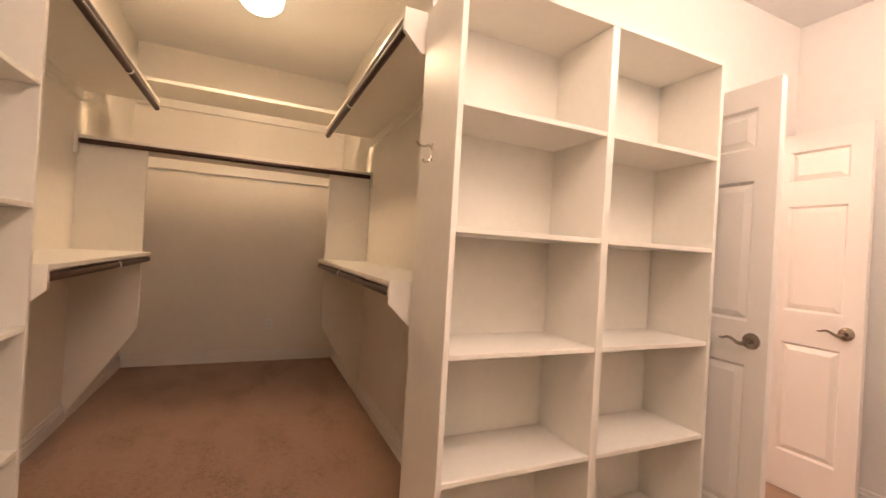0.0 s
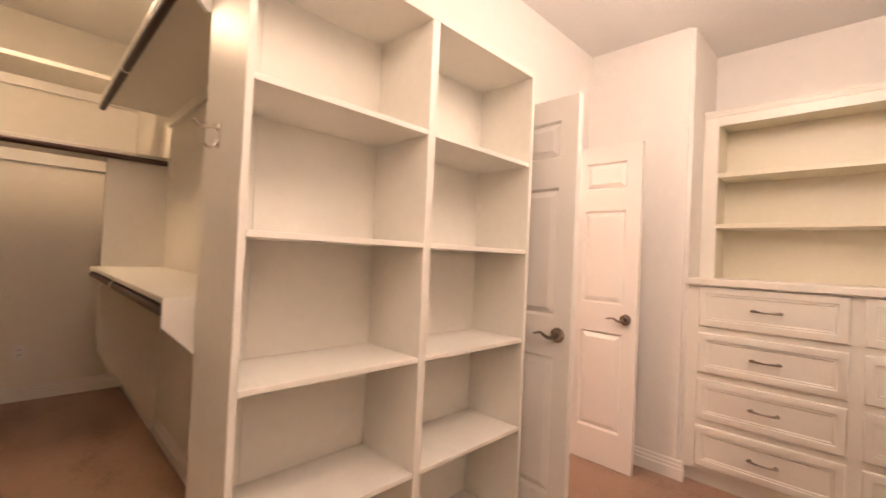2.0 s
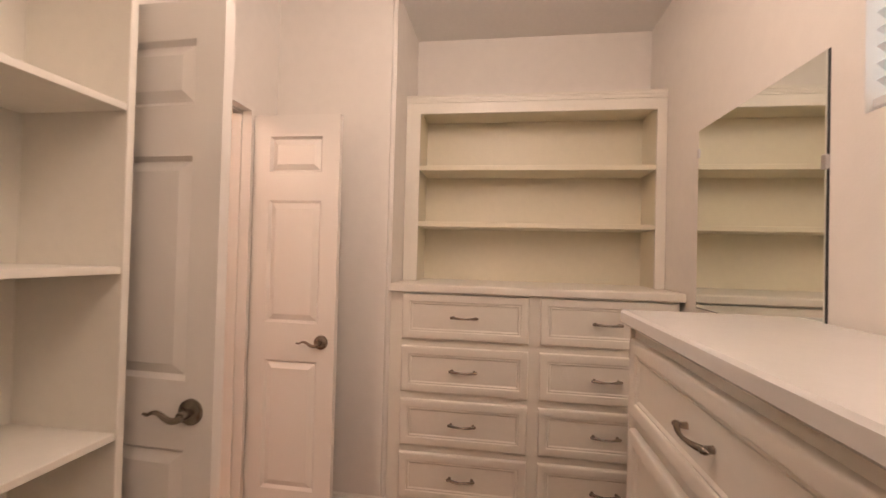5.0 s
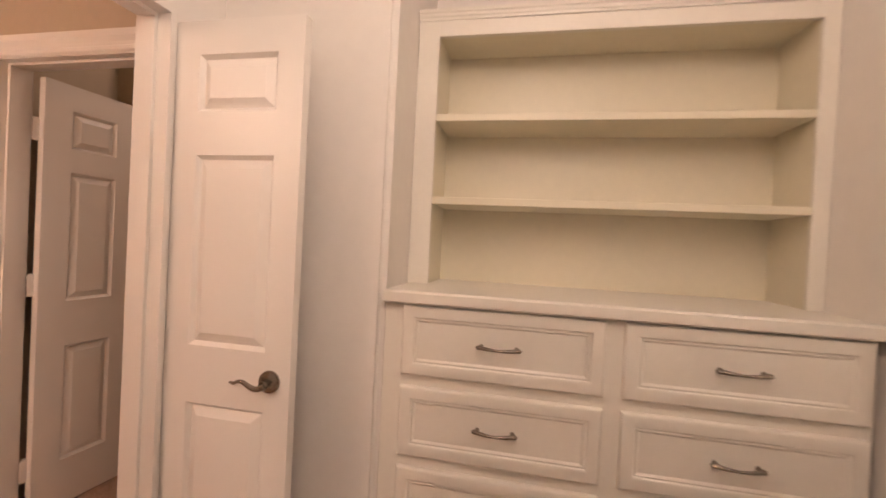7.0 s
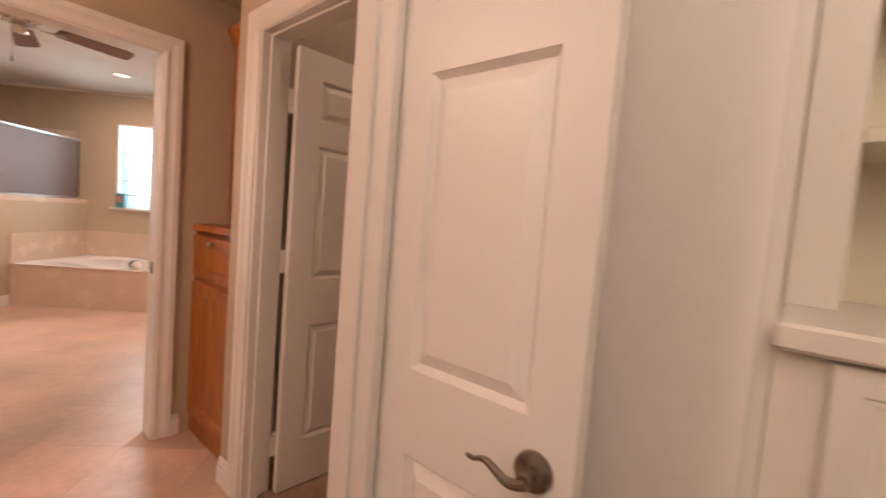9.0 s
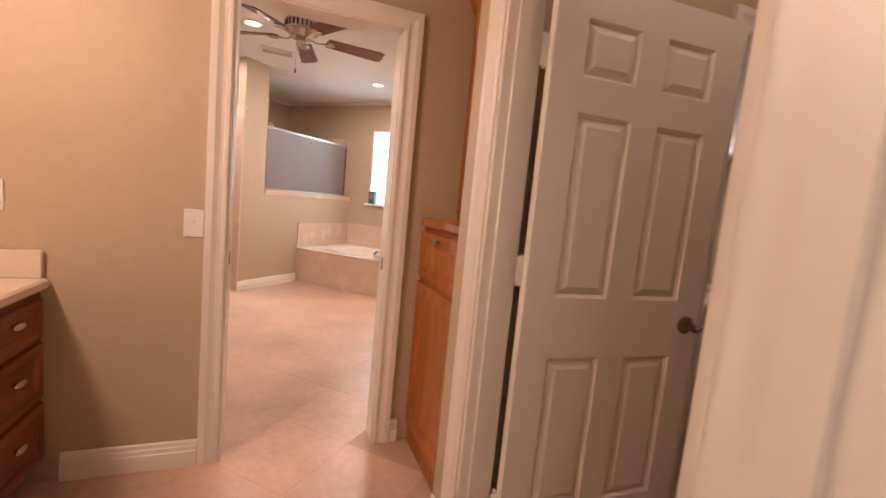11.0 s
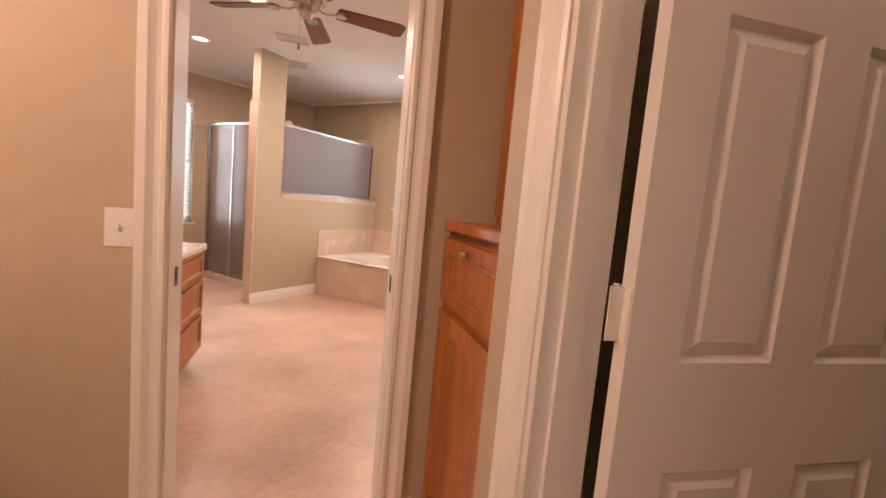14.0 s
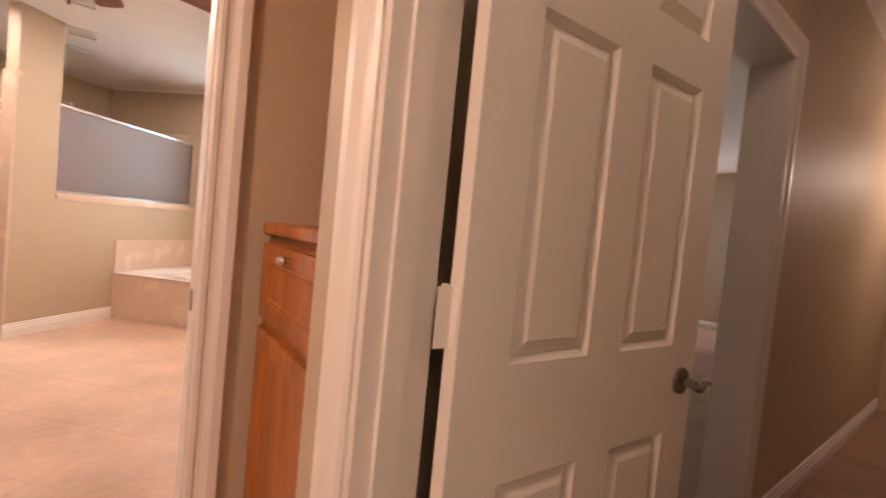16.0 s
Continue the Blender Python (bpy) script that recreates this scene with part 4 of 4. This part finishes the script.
tub = thing("bathtub", K @ pose(0.976, 0, 0), "drop-in white bathtub in a pink marble tiled deck", "bathtub")
TW, TD, TH = 1.135, 2.3, 0.48
part("front_panel", boxes((0, 0.03, -TD, -0.0015, 0.001, TH - 0.007)), STONE, tub, "pink marble tile apron")
part("end_panel", boxes((0.03, TW, -TD, -TD + 0.03, 0.001, TH - 0.007)), STONE, tub)
bm = bmesh.new()
N = 40
cx, cy, ax, ay = TW / 2 + 0.02, -TD / 2, 0.42, 0.85
rows = []
for sc, z in ((None, TH), (1.0, TH), (0.97, TH - 0.012), (0.90, TH - 0.2), (0.80, TH - 0.36), (0.5, TH - 0.40)):
    row = []
    for k in range(N):
        a = 2 * math.pi * k / N
        c, s = math.cos(a), math.sin(a)
        if sc is None:
            q = 1 / max(abs(c) / (TW / 2 + 0.012), abs(s) / (TD / 2 - 0.001))
            row.append(bm.verts.new((TW / 2 + c * q - 0.008, cy + s * q, z)))
        else:
            p = 0.6
            row.append(bm.verts.new((cx + ax * sc * math.copysign(abs(c) ** p, c), cy + ay * sc * math.copysign(abs(s) ** p, s), z)))
    rows.append(row)
for r, s in zip(rows, rows[1:]):
    for k in range(N):
        bm.faces.new((r[k], r[(k + 1) % N], s[(k + 1) % N], s[k]))
bm.faces.new(rows[-1])
lip = [bm.verts.new((v.co.x, v.co.y, TH - 0.006)) for v in rows[0]]
for k in range(N):
    bm.faces.new((rows[0][k], rows[0][(k + 1) % N], lip[(k + 1) % N], lip[k]))
part("basin", bm, TUBMAT, tub, "glossy white acrylic basin and rim", True)
part("wall_tile", boxes((0.0, TW, -0.012, -0.001, TH + 0.003, 0.82), (TW - 0.012, TW - 0.001, -TD, -0.012, TH + 0.003, 0.82)), STONE, tub, "pink marble tile splash")

# ---- ceiling fittings ----
dome = thing("ceiling_light", pose(-0.09, 3.26, HC), "lit flush dome light with a frosted glass shade", "ceiling light")
part("pan", cyl(bmesh.new(), (0, 0, 0), (0, 0, -0.025), 0.165, 0.16, 32), TRIM, dome, "", True)
bm = bmesh.new()
bmesh.ops.create_uvsphere(bm, u_segments=32, v_segments=16, radius=0.155, matrix=Matrix.Translation((0, 0, -0.026)) @ Matrix.Diagonal((1, 1, 0.75, 1)))
bmesh.ops.delete(bm, geom=[v for v in bm.verts if v.co.z > -0.025], context="VERTS")
o = part("shade", bm, BULB, dome, "glowing frosted dome", True)
o.visible_shadow = False


def downlight(x, y):
    d = thing("recessed_light", pose(x, y, H), "lit recessed ceiling downlight with a white ring", "recessed light", "bathroom downlights")
    bm = bmesh.new()
    rr = [[bm.verts.new((r * math.cos(k * math.pi / 14), r * math.sin(k * math.pi / 14), z)) for k in range(28)] for r, z in ((0.095, -0.001), (0.093, -0.007), (0.075, -0.007), (0.068, -0.001))]
    for a, b in zip(rr, rr[1:]):
        for k in range(28):
            bm.faces.new((a[k], a[(k + 1) % 28], b[(k + 1) % 28], b[k]))
    part("ring", bm, TRIM, d, "", True)
    part("lens", cyl(bmesh.new(), (0, 0, -0.001), (0, 0, -0.003), 0.067, None, 24), BULB, d, "glowing lamp face")


for spot in ((2.04, 5.73), (3.46, 7.0), (1.32, 6.94)):
    downlight(*spot)


def vent(x, y, w, d, turn):
    v = thing("ceiling_vent", pose(x, y, H, 0, 0, turn), "white slatted ceiling air vent", "air vent", "bathroom vents")
    part("frame", boxes((-w / 2, w / 2, -d / 2, -d / 2 + 0.02, -0.010, -0.001), (-w / 2, w / 2, d / 2 - 0.02, d / 2, -0.010, -0.001), (-w / 2, -w / 2 + 0.02, -d / 2 + 0.02, d / 2 - 0.02, -0.010, -0.001), (w / 2 - 0.02, w / 2, -d / 2 + 0.02, d / 2 - 0.02, -0.010, -0.001)), PLATE, v)
    part("backing", boxes((-w / 2 + 0.02, w / 2 - 0.02, -d / 2 + 0.02, d / 2 - 0.02, -0.002, -0.001)), PEWTER, v)
    n = int((d - 0.05) / 0.022)
    for i in range(n):
        y0 = -d / 2 + 0.03 + i * 0.022
        part("slat", boxes((-w / 2 + 0.021, w / 2 - 0.021, y0, y0 + 0.012, -0.008, -0.005)), PLATE, v)


vent(2.24, 6.43, 0.34, 0.20, 0), vent(2.25, 7.25, 0.24, 0.24, 0), vent(2.17, 7.85, 0.2, 0.12, 20)

fan = thing("ceiling_fan", pose(2.435, 4.78, H), "brushed nickel ceiling fan with five reddish wood blades", "ceiling fan")
bm = bmesh.new()
cyl(bm, (0, 0, -0.001), (0, 0, -0.05), 0.065, 0.05, 28)
part("canopy", bm, NICKEL, fan, "", True)
part("downrod", cyl(bmesh.new(), (0, 0, -0.05), (0, 0, -0.20), 0.012, None, 14), NICKEL, fan, "", True)
bm = bmesh.new()
for a, b, r0, r1 in ((-0.20, -0.225, 0.05, 0.095), (-0.225, -0.30, 0.115, 0.12), (-0.30, -0.345, 0.105, 0.075)):
    cyl(bm, (0, 0, a), (0, 0, b), r0, r1, 36)
part("motor_housing", bm, NICKEL, fan, "", True)
vents = bmesh.new()
for k in range(24):
    a = 2 * math.pi * k / 24
    box(vents, -0.006, 0.006, 0.1195, 0.1212, -0.285, -0.24)
    bmesh.ops.rotate(vents, cent=(0, 0, 0), matrix=Matrix.Rotation(2 * math.pi / 24, 3, "Z"), verts=vents.verts)
part("vent_slots", vents, BLACK, fan, "dark vent slots")
bm = bmesh.new()
for a, b, r0, r1 in ((-0.345, -0.385, 0.036, 0.040), (-0.385, -0.405, 0.040, 0.022)):
    cyl(bm, (0, 0, a), (0, 0, b), r0, r1, 28)
part("switch_cup", bm, NICKEL, fan, "", True)
part("pull_chain", cyl(bmesh.new(), (-0.03, 0, -0.395), (-0.03, 0, -0.56), 0.0015, None, 6), NICKEL, fan)
part("chain_knob", cyl(bmesh.new(), (-0.03, 0, -0.56), (-0.03, 0, -0.595), 0.004, 0.007, 10), WALNUT, fan)
FAN_TURN = 9
for k in range(5):
    spin = Matrix.Rotation(radians(FAN_TURN + 72 * k), 4, "Z")
    bm = tube(bmesh.new(), [(0.07, 0, -0.335), (0.11, 0, -0.35), (0.15, 0, -0.345), (0.20, 0, -0.335)], [0.012, 0.010, 0.012, 0.014], 10, 0.5)
    cyl(bm, (0.215, 0, -0.345), (0.215, 0, -0.332), 0.036, None, 20)
    iron = part("blade_iron", bm, NICKEL, fan, "", True, spin)
    bm = bmesh.new()
    out = [(0.195, -0.055), (0.60, -0.072), (0.635, -0.055), (0.64, 0), (0.635, 0.055), (0.60, 0.072), (0.195, 0.055), (0.185, 0)]
    a, b = [bm.verts.new((x, y, 0.003)) for x, y in out], [bm.verts.new((x, y, -0.003)) for x, y in out]
    bm.faces.new(a), bm.faces.new(b[::-1])
    for i in range(8):
        bm.faces.new((a[i], a[(i + 1) % 8], b[(i + 1) % 8], b[i]))
    part("blade", bm, WALNUT, fan, "", m=spin @ pose(0, 0, -0.328, -13))


# ---- small things in the bathroom ----
def pouf(m, colour, label):
    bm = bmesh.new()
    bmesh.ops.create_icosphere(bm, subdivisions=4, radius=0.055)
    for v in bm.verts:
        v.co *= 0.86 + 0.30 * abs(noise.noise(v.co * 60)) + 0.16 * noise.noise(v.co * 25)
    p = tagged(new("bath_pouf", finish("bath_pouf", bm, mat("pouf_mesh", colour, 0.8, vary=0.25, scale=40), True)), label, "bath pouf")
    p.matrix_basis = m


pouf(pose(3.58, 6.77, 0.530), (0.03, 0.09, 0.16), "dark blue mesh bath pouf on the tub rim")
pouf(pose(3.575, 6.665, 0.530), (0.75, 0.68, 0.62), "white mesh bath pouf on the tub rim")
carton = thing("toiletry_box", pose(3.70, 8.015, 1.17, 0, 0, -40), "small teal toiletry box with an orange picture on the sill", "box")
part("box_body", boxes((-0.05, 0.05, -0.03, 0.03, 0.001, 0.20), bevel=0.002), mat("teal_card", (0.05, 0.19, 0.25), 0.4), carton)
part("picture", boxes((-0.028, 0.028, -0.0315, -0.0303, 0.075, 0.16)), mat("orange_print", (0.50, 0.17, 0.10), 0.5, vary=0.4, scale=30), carton, "orange printed picture")
bar = thing("towel_bar", pose(0.90, 8.354, 0, 0, 0, ang), "thin chrome towel bar between the window and the shower", "towel bar")
part("bar", cyl(bmesh.new(), (-0.55, -0.07, 2.06), (0.14, -0.07, 2.06), 0.008, None, 12), CHROME, bar, "", True)
for x in (-0.54, 0.13):
    part("post", cyl(bmesh.new(), (x, -0.07, 2.06), (x, 0.0, 2.06), 0.010, None, 12), CHROME, bar, "", True)
# Added dark block in place of the shaded wall below the bedroom window.
chest = thing("bedroom_dark_block", pose(9.2, 5.7, 0.005, 0, 0, -90), "dark block standing in for the shaded bedroom wall", "chest")
part("body", boxes((-0.5, 0.5, 0, 0.5, 0.06, 0.95), bevel=0.006), ROD, chest)
part("top", boxes((-0.52, 0.52, -0.02, 0.5, 0.951, 0.98), bevel=0.004), ROD, chest)
for x in (-0.46, 0.46):
    for y in (0.04, 0.46):
        part("foot", boxes((x - 0.03, x + 0.03, y - 0.03, y + 0.03, 0, 0.059), bevel=0.004), ROD, chest)

# ---- floor tiles ----
def floor_tiles(side=0.457, gap=0.0030):
    holder = bpy.data.objects["floor_tile_bed"]
    bm = boxes((-side / 2 + gap / 2, side / 2 - gap / 2, -side / 2 + gap / 2, side / 2 - gap / 2, -0.010, 0.0), bevel=0.0005)
    me = finish("floor_tile", bm, TILE)
    q = side / math.sqrt(2)

    def inside(x, y):
        return (1.0 < x < 3.02 and 1.72 < y < 3.5) or ((x > 0.95 or y > 4.85) and -0.6 < x < 4.3 and 3.5 <= y < min(11.75 - x, 7.78 + 0.638 * x))
    for i in range(-20, 40):
        for j in range(-5, 45):
            x, y = 2.42 + (i - j) * q, 2.10 + (i + j - 20) * q
            if inside(x, y):
                o = new("floor_tile", me)
                o.parent, o.matrix_basis = holder, pose(x, y, 0, 0, 0, 45)


floor_tiles()
